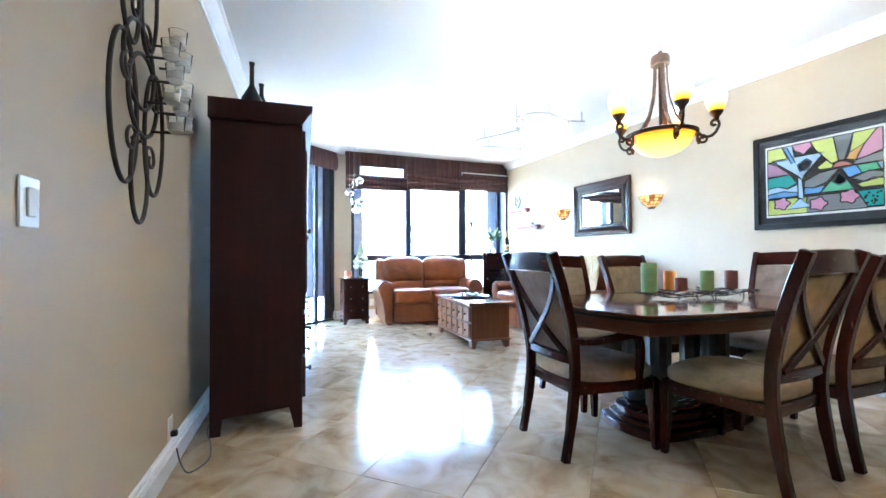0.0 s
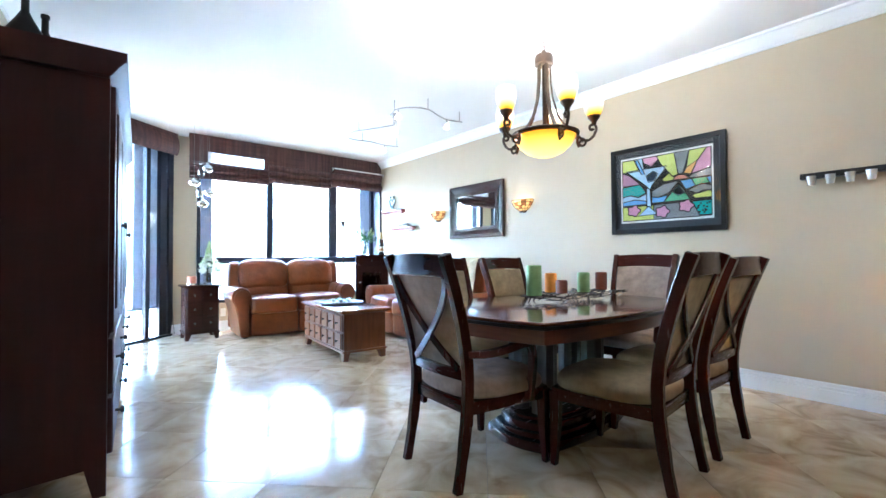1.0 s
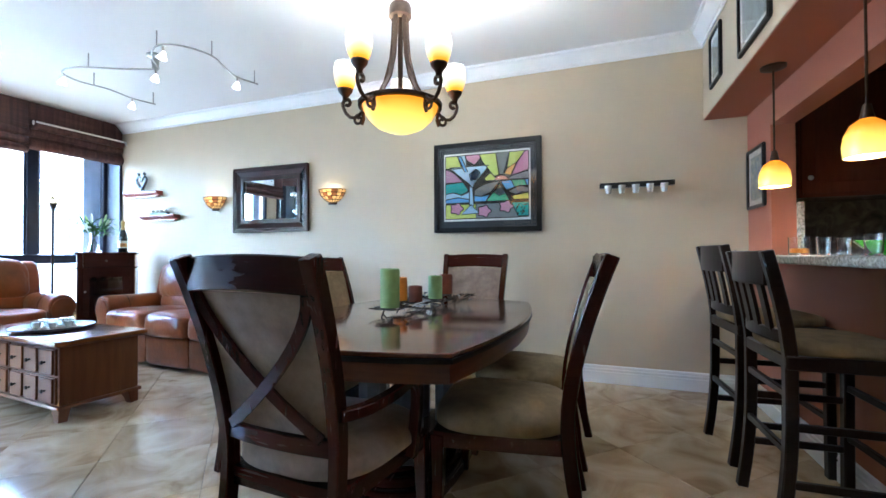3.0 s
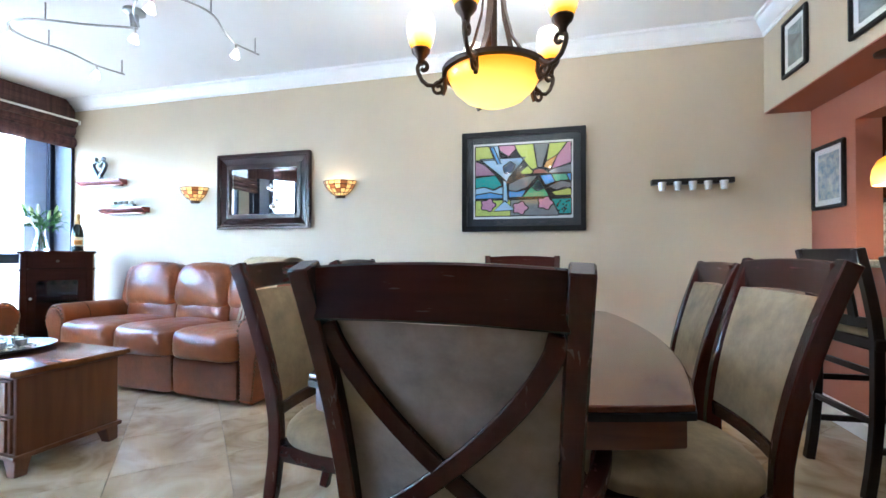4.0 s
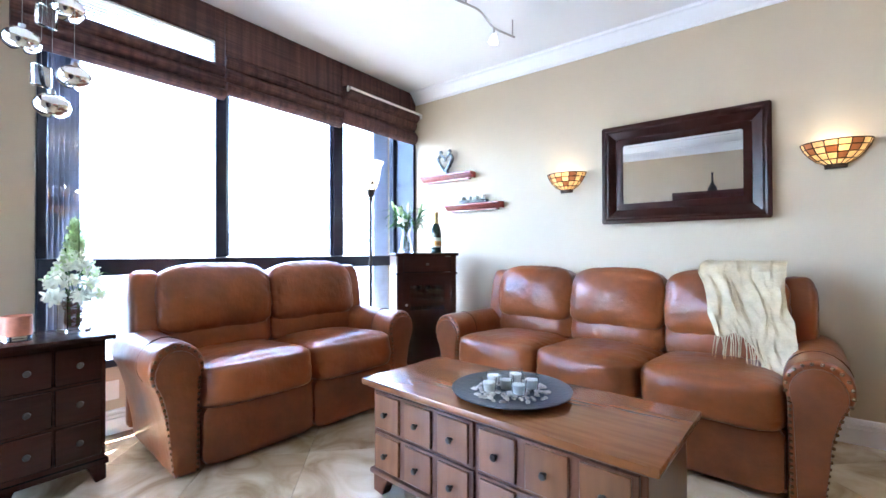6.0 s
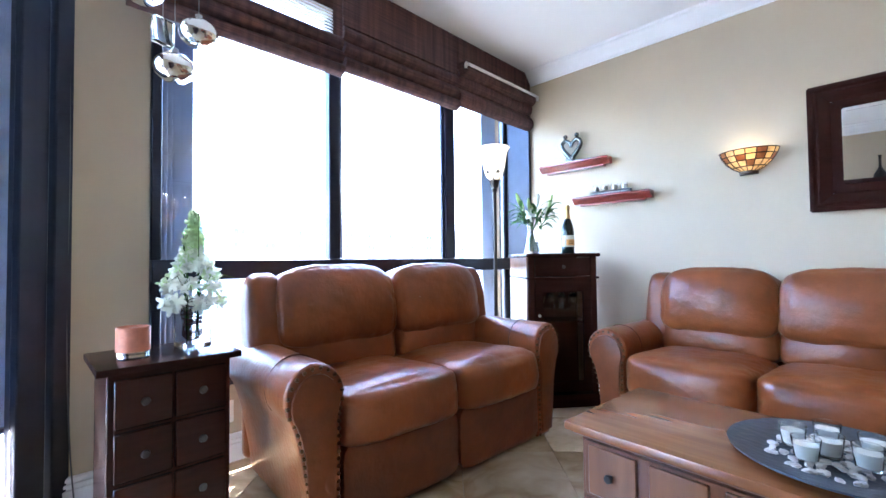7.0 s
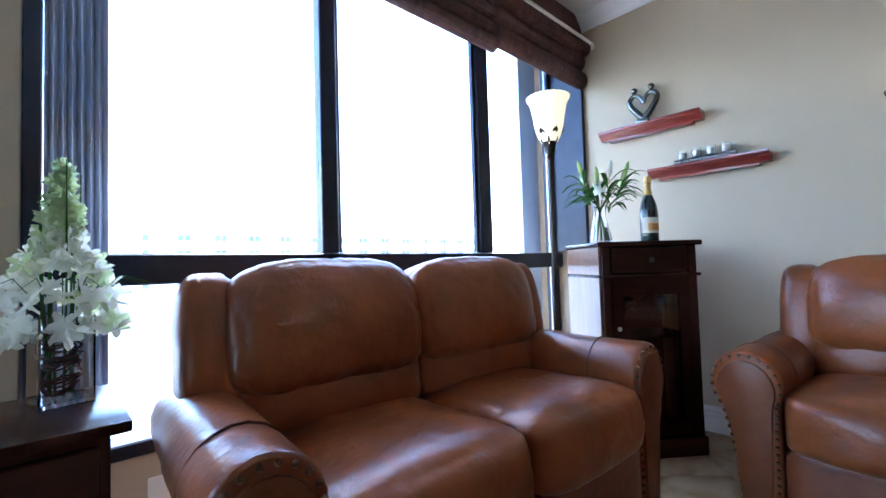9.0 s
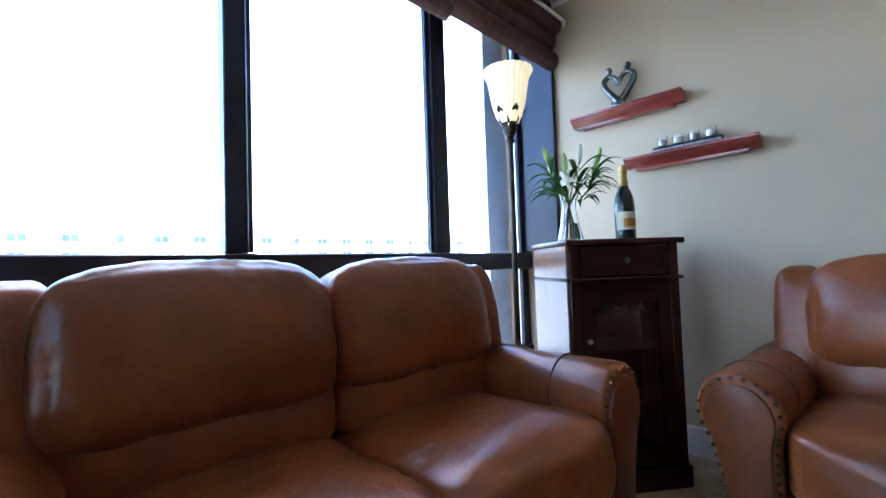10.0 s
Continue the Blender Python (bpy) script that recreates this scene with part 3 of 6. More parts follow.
h = solo("wall_door_head", boxm(0, DL, -0.08, 0.12, 2.52, CEIL), M_WALL, "beige wall strip over the balcony door", "wall", "structure")
h.matrix_basis = DOOR
st = shutter(DOOR @ pose(0.07, -0.14, 0), 14, 0.42, "folded grey accordion shutter outside the balcony door")

# woven shades
def fold(x0, x1, z0, z1, n, depth):
    """A hanging shade with n soft horizontal folds, in the x-z plane."""
    pts, k = [], n * 6
    for i in range(k + 1):
        z = z0 + (z1 - z0) * i / k
        ph = (i % 6) / 6
        pts.append((-depth * math.sin(math.pi * ph) ** 0.7 * (1.0 - 0.5 * i / k), z))
    back = [(0.012, z) for _, z in reversed(pts)]
    return prism(pts + back, x0, x1, "x")


def roman(name, m, x0, x1, z0, label, folds=3, gap=None):
    t = thing(name, label, "window shade", m)
    if gap:
        g0, g1, c0, c1 = gap
        part("shade_fold", fold(x0, x1, z0, c0, folds, 0.045), M_REED, t)
        part("shade_panel", boxm(x0, g0, -0.012, 0.006, c0, CEIL - 0.006, 0.002), M_REED, t)
        part("shade_panel", boxm(g1, x1, -0.012, 0.006, c0, CEIL - 0.006, 0.002), M_REED, t)
        part("shade_panel", boxm(g0, g1, -0.012, 0.006, c1, CEIL - 0.006, 0.002), M_REED, t)
        for i in range(8):
            part("slat", move(boxm(g0, g1, -0.0115, 0.0115, -0.001, 0.001), pose(0, 0, c0 + (c1 - c0) * (i + 0.5) / 8, 52)), M_SLATW, t, smooth=False)
    else:
        part("shade_fold", fold(x0, x1, z0, z0 + 0.27, folds, 0.05), M_REED, t)
        part("shade_panel", boxm(x0, x1, -0.012, 0.006, z0 + 0.27, CEIL - 0.006, 0.002), M_REED, t)
    part("head_rail", boxm(x0, x1, 0.008, 0.05, CEIL - 0.06, CEIL - 0.006, 0.003), M_REED, t)
    return t


SH = pose(0, 6.935, 0)
roman("roman_shade", SH, 1.31, 2.325, 2.11, "brown woven roman shade with a bright slatted gap", 3, (1.53, 2.265, 2.345, 2.49))
roman("roman_shade", SH, 2.33, 3.30, 2.15, "brown woven roman shade drawn up into folds", 3)
r3 = roman("roman_shade", SH, 3.305, 4.262, 2.195, "brown woven roman shade with a thick gathered roll", 2)
part("rolled_fold", move(tube([(x, 0, 0) for x in (3.315, 3.6, 3.9, 4.245)], 0.05, 14), pose(0, -0.035, 2.46)), M_REED, r3)
part("lift_rod", move(tube([(3.335, 0, 0), (4.235, 0, 0)], 0.011, 10), pose(0, -0.092, 2.485)), M_SLATW, r3, "pale lift rod")
for x in (3.31, 4.255):
    part("cord_cleat", move(cushion(0.012, 0.03, 0.05, 3, 3, 0), pose(x, -0.09, 2.47)), M_PLASTIC, r3, "white end cap")
roman("roman_shade", DOOR @ pose(0, 0.13, 0, 0, 0, 0) @ pose(0, 0, 0, 0, 0, 180), -DL + 0.02, -0.03, 2.42, "brown woven shade drawn fully up over the balcony door", 1)

# outside: balcony, far ground and far towers
bal = thing("balcony", "pale concrete balcony with a thin metal rail", "balcony", DOOR, kind="structure")
part("slab", boxm(-0.6, 2.6, -1.6, -0.06, -0.2, -0.02), M_BALC, bal)
part("rail", boxm(-0.6, 2.6, -1.55, -1.51, 1.0, 1.04, 0.005), M_SHUTTER, bal)
for i in range(17):
    part("baluster", boxm(-0.5 + i * 0.18, -0.485 + i * 0.18, -1.54, -1.52, -0.02, 1.0), M_SHUTTER, bal, smooth=False)
solo("ground", boxm(-3000, 3000, 20, 4500, -46, -45), M_GROUND, "hazy ground far below the tower", "ground", "structure")


def tower(m, w, h, d, cols, rows, label):
    t = thing("apartment_tower", label, "building", m, group="far towers")
    part("wall", boxm(-w / 2, w / 2, 0, d, -45, h), M_CONC, t, smooth=False)
    part("roof", boxm(-w / 2 - 0.4, w / 2 + 0.4, -0.4, d, h, h + 0.7), M_CONC, t, smooth=False)
    cw = w / cols
    for c in range(cols):
        for r in range(rows):
            x, z = -w / 2 + (c + 0.5) * cw, h - 1.9 - 3.1 * r
            offsets = (-0.62, 0.62) if (c * 7 + 3) % 5 else (0.3,)
            for o in offsets:
                part("window", boxm(x + o - 0.5, x + o + 0.5, -0.12, 0.02, z - 0.62, z + 0.62), M_FARG, t, smooth=False)
    return t


tower(pose(38, 102, 0, 0, 0, -4), 134, 9.9, 18, 20, 4, "long pale apartment block with rows of small windows")
tower(pose(-8, 70, 0, 0, 0, 8), 30, 2.2, 16, 9, 14, "pale apartment tower with rows of small windows")


# ---- sofas ----
def arm_outline(grow=0.0):
    """Front view of a rolled arm: the inner face at x = 0, narrow at the floor, a scroll on top."""
    pts = [(0.0 + 0.0 - grow * 0, 0.02), (0.0, 0.44)]
    cx, cz, r = 0.102, 0.508, 0.117 + grow
    for i in range(15):
        a = radians(205 - i * 17.5)
        pts.append((cx + r * math.cos(a), cz + r * math.sin(a)))
    pts += [(0.178, 0.40), (0.154, 0.31), (0.130, 0.19), (0.108, 0.02)]
    return pts


def sofa(name, label, m, seats, seat_w, back_w, tall=1.0):
    t = thing(name, label, "sofa", m @ Matrix.Diagonal((1, 1, tall, 1)))
    W = seats * seat_w / 2
    BW = seats * back_w / 2
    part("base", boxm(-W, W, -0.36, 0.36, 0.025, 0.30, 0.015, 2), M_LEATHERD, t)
    for i in range(seats):
        x = -W + seat_w * (i + 0.5)
        xb = -BW + back_w * (i + 0.5)
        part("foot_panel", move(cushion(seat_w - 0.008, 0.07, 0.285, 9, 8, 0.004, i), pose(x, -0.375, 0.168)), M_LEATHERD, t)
        part("seat_cushion", move(cushion(seat_w + 0.006, 0.69, 0.225, 6.5, 34, 0.006, i * 3.1, (0.02, 0.022), 0.0022), pose(x, -0.11, 0.378, -3)), M_LEATHER, t)
        part("lumbar_cushion", move(cushion(back_w + 0.004, 0.22, 0.235, 7, 26, 0.004, i * 5.7, (0.028, 0), 0.0018), pose(xb, 0.215, 0.555, -10)), M_LEATHER, t)
        top = cushion(back_w + 0.010, 0.24, 0.40, 6.2, 38, 0.005, i * 2.3 + 1, (0.045, 0), 0.0028)
        for v in top.verts:                     # the pillow rolls back and rounds off at its upper corners
            if v.co.z > 0:
                v.co.y += 0.5 * v.co.z ** 2 / 0.2 * 0.25
                v.co.z -= 0.045 * (abs(v.co.x) / (back_w / 2)) ** 3
        part("back_cushion", move(top, pose(xb, 0.212, 0.766, -9)), M_LEATHER, t)
    for s in (-1, 1):
        wing = cushion(0.17, 0.27, 0.54, 4, 12, 0.006, s)
        part("back_wing", move(wing, pose(s * (BW + 0.03), 0.265, 0.66, -9)), M_LEATHER, t)
        arm = prism([(s * (W + a), b) for a, b in arm_outline()], -0.40, 0.36, "y", 0.02, 3)
        bmesh.ops.subdivide_edges(arm, edges=[e for e in arm.edges if abs(e.verts[0].co.y - e.verts[1].co.y) > 0.3], cuts=14)
        for v in arm.verts:
            k = noise.noise(Vector((v.co.x * 9, v.co.y * 12, v.co.z * 9))) * 0.006
            v.co.z += k
            v.co.x += k * s
            if v.co.z > 0.3:
                v.co.z -= 0.03 * max(0, v.co.y) ** 2
        arm_ob = part("arm", arm, M_LEATHER, t)
        panel = [(s * (W + 0.10 + (a - 0.10) * 0.80 + (0.012 if b < 0.3 else 0)), 0.28 + (b - 0.28) * 0.90) for a, b in arm_outline()]
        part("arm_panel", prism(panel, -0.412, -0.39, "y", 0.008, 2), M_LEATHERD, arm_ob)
        heads = bmesh.new()
        rim = [(s * (W + 0.10 + (a - 0.10) * 0.91 + (0.006 if b < 0.3 else 0)), 0.28 + (b - 0.28) * 0.955) for a, b in arm_outline()]
        pts = []
        for (a, b), (c, d) in zip(rim, rim[1:]):
            n = max(1, round(math.hypot(c - a, d - b) / 0.026))
            pts += [(a + (c - a) * k / n, b + (d - b) * k / n) for k in range(n)]
        for a, b in pts:
            bmesh.ops.create_icosphere(heads, subdivisions=1, radius=0.0085, matrix=Matrix.Translation((a, -0.402, b)))
        part("nailhead_trim", heads, M_BRASS, arm_ob, "row of aged brass nailheads")["kind"] = "stuff"
        seam = tube([(s * (W + a), -0.20, b + 0.002) for a, b in arm_outline()[1:17]], 0.003, 5)
        part("seam", seam, M_STITCH, arm_ob)
    part("back_frame", boxm(-BW - 0.09, BW + 0.09, 0.33, 0.41, 0.06, 0.86, 0.03, 3), M_LEATHERD, t)
    for x in (-W - 0.05, W + 0.05):
        for y in (-0.32, 0.3):
            part("foot", boxm(x - 0.03, x + 0.03, y - 0.03, y + 0.03, 0, 0.03, 0.005), M_BLACK, t)
    return t


love = sofa("loveseat", "two-seat cognac leather recliner sofa under the window", pose(2.535, 6.60, 0, 0, 0, -4), 2, 0.615, 0.665, 1.055)
big = sofa("sofa", "three-seat cognac leather sofa with nailhead rolled arms", pose(3.75, 4.86, 0, 0, 0, -93.5), 3, 0.60, 0.60, 1.01)

# cream throw over the back corner of the long sofa
def throw_blanket():
    bm = bmesh.new()
    nu, nv = 44, 48
    grid = []
    for i in range(nu):
        row = []
        for j in range(nv):
            u, v = i / (nu - 1) - 0.5, j / (nv - 1)
            s = v * (0.80 + 0.26 * (u + 0.5) + 0.05 * math.sin(u * 9))
            gather = 1 - 0.18 * math.sin(math.pi * min(1, v * 1.1))
            x = u * 0.47 * gather + 0.07 * (v - 0.5) + 0.02 * noise.noise(Vector((v * 5, u, 3)))
            if s < 0.26:
                y, z = 0.425, 0.74 + s
            elif s < 0.48:
                a = (s - 0.26) / 0.22 * math.pi * 0.88
                y, z = 0.265 + 0.165 * math.cos(a), 0.995 + 0.055 * math.sin(a)
            else:
                k = s - 0.48
                y, z = 0.088 - 0.16 * k - 0.30 * k * k, 0.995 - 0.93 * k
                x = x * (1 - 0.75 * k) + 0.16 * k
            f = 0.35 * math.sin(u * 17 + v * 7 + 5 * noise.noise(Vector((u * 3, v * 3, 5)))) + 1.1 * noise.noise(Vector((u * 6 + v * 2, v * 5, 2))) + 0.7 * noise.noise(Vector((u * 15 - v * 4, v * 11, 8)))
            row.append(bm.verts.new((x + 0.014 * f, y - 0.036 - 0.017 * f, z + 0.012 + 0.006 * f)))
        grid.append(row)
    for i in range(nu - 1):
        for j in range(nv - 1):
            bm.faces.new((grid[i][j], grid[i + 1][j], grid[i + 1][j + 1], grid[i][j + 1]))
    ends = [v.co.copy() for v in (grid[i][nv - 1] for i in range(0, nu, 2))]
    bmesh.ops.recalc_face_normals(bm, faces=bm.faces)
    bmesh.ops.solidify(bm, geom=bm.faces[:], thickness=0.006)
    return bm, ends


t = thing("throw_blanket", "cream fringed throw draped over the sofa back", "blanket", pose(3.75, 4.86, 0, 0, 0, -93.5) @ pose(0.69, -0.015, -0.032, 0, 0, -3))
bm, ends = throw_blanket()
part("cloth", bm, M_THROW, t)
random.seed(4)
for e in ends:
    for k in (-0.004, 0.006):
        d = random.uniform(-0.012, 0.012)
        part("fringe", tube([e + Vector((k, 0, 0)), e + Vector((k + d, -0.012, -0.05)), e + Vector((k + 1.5 * d, -0.03, -0.10 - random.random() * 0.03))], 0.0028, 5, 0.0018), M_THROW, t)


# ---- dining set ----
def dining_chair(name, label, m, arms, fabric):
    t = thing(name, label, "chair", m @ Matrix.Diagonal((1, 1, 0.98, 1)), group="chairs round the dining table")
    def post(z):
        """Side offset and setback of the back post at a height."""
        k = z / 1.06
        return 0.205 + 0.032 * max(0, (z - 0.4) / 0.66), -0.235 - 0.06 * max(0, 1 - z / 0.42) ** 1.5 - 0.15 * max(0, (z - 0.46) / 0.6) ** 1.6
    for s in (-1, 1):
        part("back_post", bar([(s * post(z)[0], post(z)[1], z) for z in np.linspace(0, 1.06, 16)], [0.036] * 8 + [0.04] * 8, [0.04] * 3 + [0.05] * 13, (0, 1, 0)), M_MAHOG, t)
        part("leg", bar([(s * 0.235, 0.235, 0.375), (s * 0.237, 0.235, 0.2), (s * 0.243, 0.243, 0.0)], [0.052, 0.044, 0.032], [0.052, 0.044, 0.032], (0, 1, 0)), M_MAHOG, t)
    def cross(x, z):
        y = post(z)[1]
        return Vector((x, y - 0.03 * (1 - (x / 0.26) ** 2) + 0.01, z))
    part("top_rail", bar([cross(x, 1.005) + Vector((0, 0, 0.012 * (1 - (x / 0.25) ** 2))) for x in np.linspace(-0.224, 0.224, 11)], 0.028, 0.10), M_MAHOGX, t)
    part("lower_rail", bar([cross(x, 0.51) for x in np.linspace(-0.215, 0.215, 9)], 0.026, 0.05), M_MAHOGX, t)
    for s in (-1, 1):
        def lat(k):
            z = 0.955 - 0.42 * k
            x = s * (0.205 - 0.375 * k ** 1.49)
            c = cross(x, z)
            return (c.x, c.y - 0.012 - 0.002 * s, c.z)
        part("lattice_slat", bar(arc(lat, 14), 0.036, 0.014, (0, 1, 0)), M_MAHOG, t)
    pad = bmesh.new()
    rows = []
    for f, off in ((1, 0.022), (-1, -0.004)):
        g = []
        for i in range(9):
            z = 0.54 + 0.42 * i / 8
            row = []
            for j in range(9):
                hw = post(z)[0] - 0.022
                x = -hw + 2 * hw * j / 8
                edge = (1 - abs(j - 4) / 4) ** 0.4 * (1 - abs(i - 4) / 4) ** 0.4 if f > 0 else 1
                c = cross(x, z)
                row.append(pad.verts.new((c.x, c.y + off * (0.35 + 0.65 * edge) + 0.006, c.z)))
            g.append(row)
        rows.append(g)
        for i in range(8):
            for j in range(8):
                pad.faces.new((g[i][j], g[i][j + 1], g[i + 1][j + 1], g[i + 1][j]))
    rim = [(i, 0) for i in range(9)] + [(8, j) for j in range(1, 9)] + [(i, 8) for i in range(7, -1, -1)] + [(0, j) for j in range(7, 0, -1)]
    for (a, b), (c, d) in zip(rim, rim[1:] + rim[:1]):
        pad.faces.new((rows[0][a][b], rows[0][c][d], rows[1][c][d], rows[1][a][b]))
    bmesh.ops.recalc_face_normals(pad, faces=pad.faces)
    part("back_pad", pad, fabric, t)
    part("seat_frame", prism([(-0.215, -0.24), (0.215, -0.24), (0.258, 0.2), (0.25, 0.25), (0.12, 0.268), (-0.12, 0.268), (-0.25, 0.25), (-0.258, 0.2)], 0.33, 0.39, "z", 0.005), M_MAHOGX, t)
    seat = cushion(0.53, 0.52, 0.13, 3.4, 14, 0.004, 1.5)
    for v in seat.verts:
        v.co.x *= 0.92 + 0.16 * (v.co.y / 0.52 + 0.5)
        if v.co.z < 0:
            v.co.z *= 0.5
        else:
            v.co.z += 0.012 * (1 - (v.co.x / 0.26) ** 2)
    part("seat", move(seat, pose(0, 0.015, 0.412)), fabric, t)
    if arms:
        for s in (-1, 1):
            pth = [(s * 0.225, -0.255, 0.612), (s * 0.258, -0.16, 0.606), (s * 0.285, -0.05, 0.622), (s * 0.288, 0.03, 0.638), (s * 0.286, 0.085, 0.632), (s * 0.282, 0.11, 0.58), (s * 0.275, 0.112, 0.48), (s * 0.262, 0.10, 0.35)]
            fine = []
            for a, b in zip(pth, pth[1:]):
                fine += [Vector(a).lerp(Vector(b), k / 4) for k in range(4)]
            fine.append(Vector(pth[-1]))
            for _ in range(3):
                fine = [fine[0]] + [(fine[i - 1] + fine[i] * 2 + fine[i + 1]) / 4 for i in range(1, len(fine) - 1)] + [fine[-1]]
            part("arm", bar(fine, 0.034, 0.036, (1, 0, 0)), M_MAHOG, t)
    return t


dining_chair("dining_chair", "dark mahogany armchair with crossed back and taupe upholstery", pose(1.848, 2.055, 0, 0, 0, -93), True, M_SUEDE)
dining_chair("dining_chair", "dark mahogany armchair against the far table end", pose(3.43, 2.07, 0, 0, 0, 92), True, M_SUEDE)
side = dining_chair("dining_chair", "dark mahogany side chair with crossed slats and taupe seat", pose(2.345, 1.53, 0, 0, 0, 4), False, M_SUEDEG)
copy_thing(side, pose(2.96, 1.535, 0, 0, 0, -2) @ Matrix.Diagonal((1, 1, 0.98, 1)))
copy_thing(side, pose(2.34, 2.60, 0, 0, 0, 178) @ Matrix.Diagonal((1, 1, 0.98, 1)))
copy_thing(side, pose(3.06, 2.61, 0, 0, 0, 181) @ Matrix.Diagonal((1, 1, 0.98, 1)))


def boat(hl, hw, bow_e, bow_s, n=14):
    """A boat-shaped outline: four bowed sides between four corners."""
    c = [(-hl, -hw), (hl, -hw), (hl, hw), (-hl, hw)]
    out = []
    for k in range(4):
        (ax, ay), (bx, by) = c[k], c[(k + 1) % 4]
        nx, ny = ((0, -1), (1, 0), (0, 1), (-1, 0))[k]
        d = bow_s if k % 2 == 0 else bow_e
        for i in range(n):
            u = i / n
            b = d * 4 * u * (1 - u)
            out.append((ax + (bx - ax) * u + nx * b, ay + (by - ay) * u + ny * b))
    return out


tab = thing("dining_table", "boat-shaped cherry dining table with a fluted double pedestal", "table", pose(2.535, 2.045, 0) @ Matrix.Diagonal((1, 1, 0.972, 1)))
part("tabletop", prism(boat(0.735, 0.455, 0.085, 0.10), 0.748, 0.765, "z", 0.006, 3), M_CHERRY, tab)
part("edge_band", prism(boat(0.737, 0.457, 0.085, 0.10), 0.730, 0.748, "z", 0.004, 2), M_BLACK, tab, "black moulded edge band")
part("apron", prism(boat(0.722, 0.442, 0.085, 0.10), 0.662, 0.730, "z", 0.006, 2), M_APRON, tab)
for k, (g, z0, z1) in enumerate(((0.0, 0.0, 0.055), (-0.03, 0.055, 0.085), (-0.055, 0.085, 0.13), (-0.09, 0.13, 0.15))):
    part("plinth_step", prism(boat(0.40 + g, 0.21 + g, 0.06, 0.05), z0, z1, "z", 0.012, 3), M_MAHOGX, tab)
for sx in (-0.25, 0.25):
    for sy in (-0.085, 0.085):
        col = []
        for i in range(16):
            a = 2 * math.pi * i / 16
            r = 0.062 if i % 2 == 0 else 0.052
            col.append((sx + r * math.copysign(abs(math.cos(a)) ** 0.6, math.cos(a)), sy + r * math.copysign(abs(math.sin(a)) ** 0.6, math.sin(a))))
        part("column", prism(col, 0.15, 0.60, "z", 0.003, 1), M_PEWTER, tab, "dark pewter fluted column")
    part("capital", boxm(sx - 0.085, sx + 0.085, -0.17, 0.17, 0.60, 0.658, 0.008, 2), M_MAHOGX, tab)


# ---- living room cabinets ----
def knob(parent, x, y, z, r=0.012, material=M_IRON, axis=-1):
    k = lathe([(0.0, 0.0), (r * 0.5, 0.0), (r * 0.45, r * 0.6), (r, r * 1.1), (r * 0.95, r * 1.6), (0, r * 1.9)], 10)
    return part("knob", move(k, pose(x, y, z, 90)), material, parent)


ct = thing("coffee_table", "brown oak apothecary coffee table with twelve small drawer fronts", "table", pose(2.50, 4.875, 0, 0, 0, -90 - 3.9))
L, D = 1.245, 0.54                      # long side along local x, drawer front at -y
part("tabletop", boxm(-L / 2, L / 2, -D / 2, D / 2, 0.485, 0.512, 0.006, 2), M_OAK, ct)
part("moulding", boxm(-L / 2 + 0.02, L / 2 - 0.02, -D / 2 + 0.02, D / 2 - 0.02, 0.472, 0.485, 0.004), M_OAKD, ct)
part("body", boxm(-L / 2 + 0.04, L / 2 - 0.04, -D / 2 + 0.042, D / 2 - 0.04, 0.10, 0.472, 0.004), M_OAKD, ct)
part("base_moulding", boxm(-L / 2 + 0.025, L / 2 - 0.025, -D / 2 + 0.025, D / 2 - 0.025, 0.085, 0.108, 0.008, 2), M_OAKD, ct)
for half in (0, 1):
    for row in (0, 1):
        x0 = -L / 2 + 0.055 + half * (L / 2 - 0.05)
        wid = L / 2 - 0.065
        z0 = 0.118 + row * 0.178
        dr = part("drawer", boxm(x0, x0 + wid, -D / 2 + 0.03, -D / 2 + 0.06, z0, z0 + 0.165, 0.002), M_OAKD, ct)
        for k in range(3):
            a = x0 + 0.006 + k * wid / 3
            b = x0 - 0.006 + (k + 1) * wid / 3
            pan = part("drawer_front", boxm(a + 0.012, b - 0.012, -D / 2 + 0.019, -D / 2 + 0.032, z0 + 0.008, z0 + 0.157, 0.003), M_OAKF, dr)
            kb = lathe([(0.0, 0.0), (0.006, 0.0), (0.006, 0.012), (0.013, 0.016), (0.011, 0.024), (0, 0.027)], 10)
            part("knob", move(kb, pose((a + b) / 2, -D / 2 + 0.019, z0 + 0.082, 90)), M_IRON, dr)
for sx in (-1, 1):
    for sy in (-1, 1):
        x, y = sx * (L / 2 - 0.085), sy * (D / 2 - 0.075)
        part("leg", bar([(x, y, 0.09), (x + sx * 0.012, y + sy * 0.008, 0.045), (x + sx * 0.018, y + sy * 0.012, 0.0)], [0.10, 0.075, 0.058], [0.07, 0.058, 0.05], (0, 1, 0)), M_OAKD, ct)

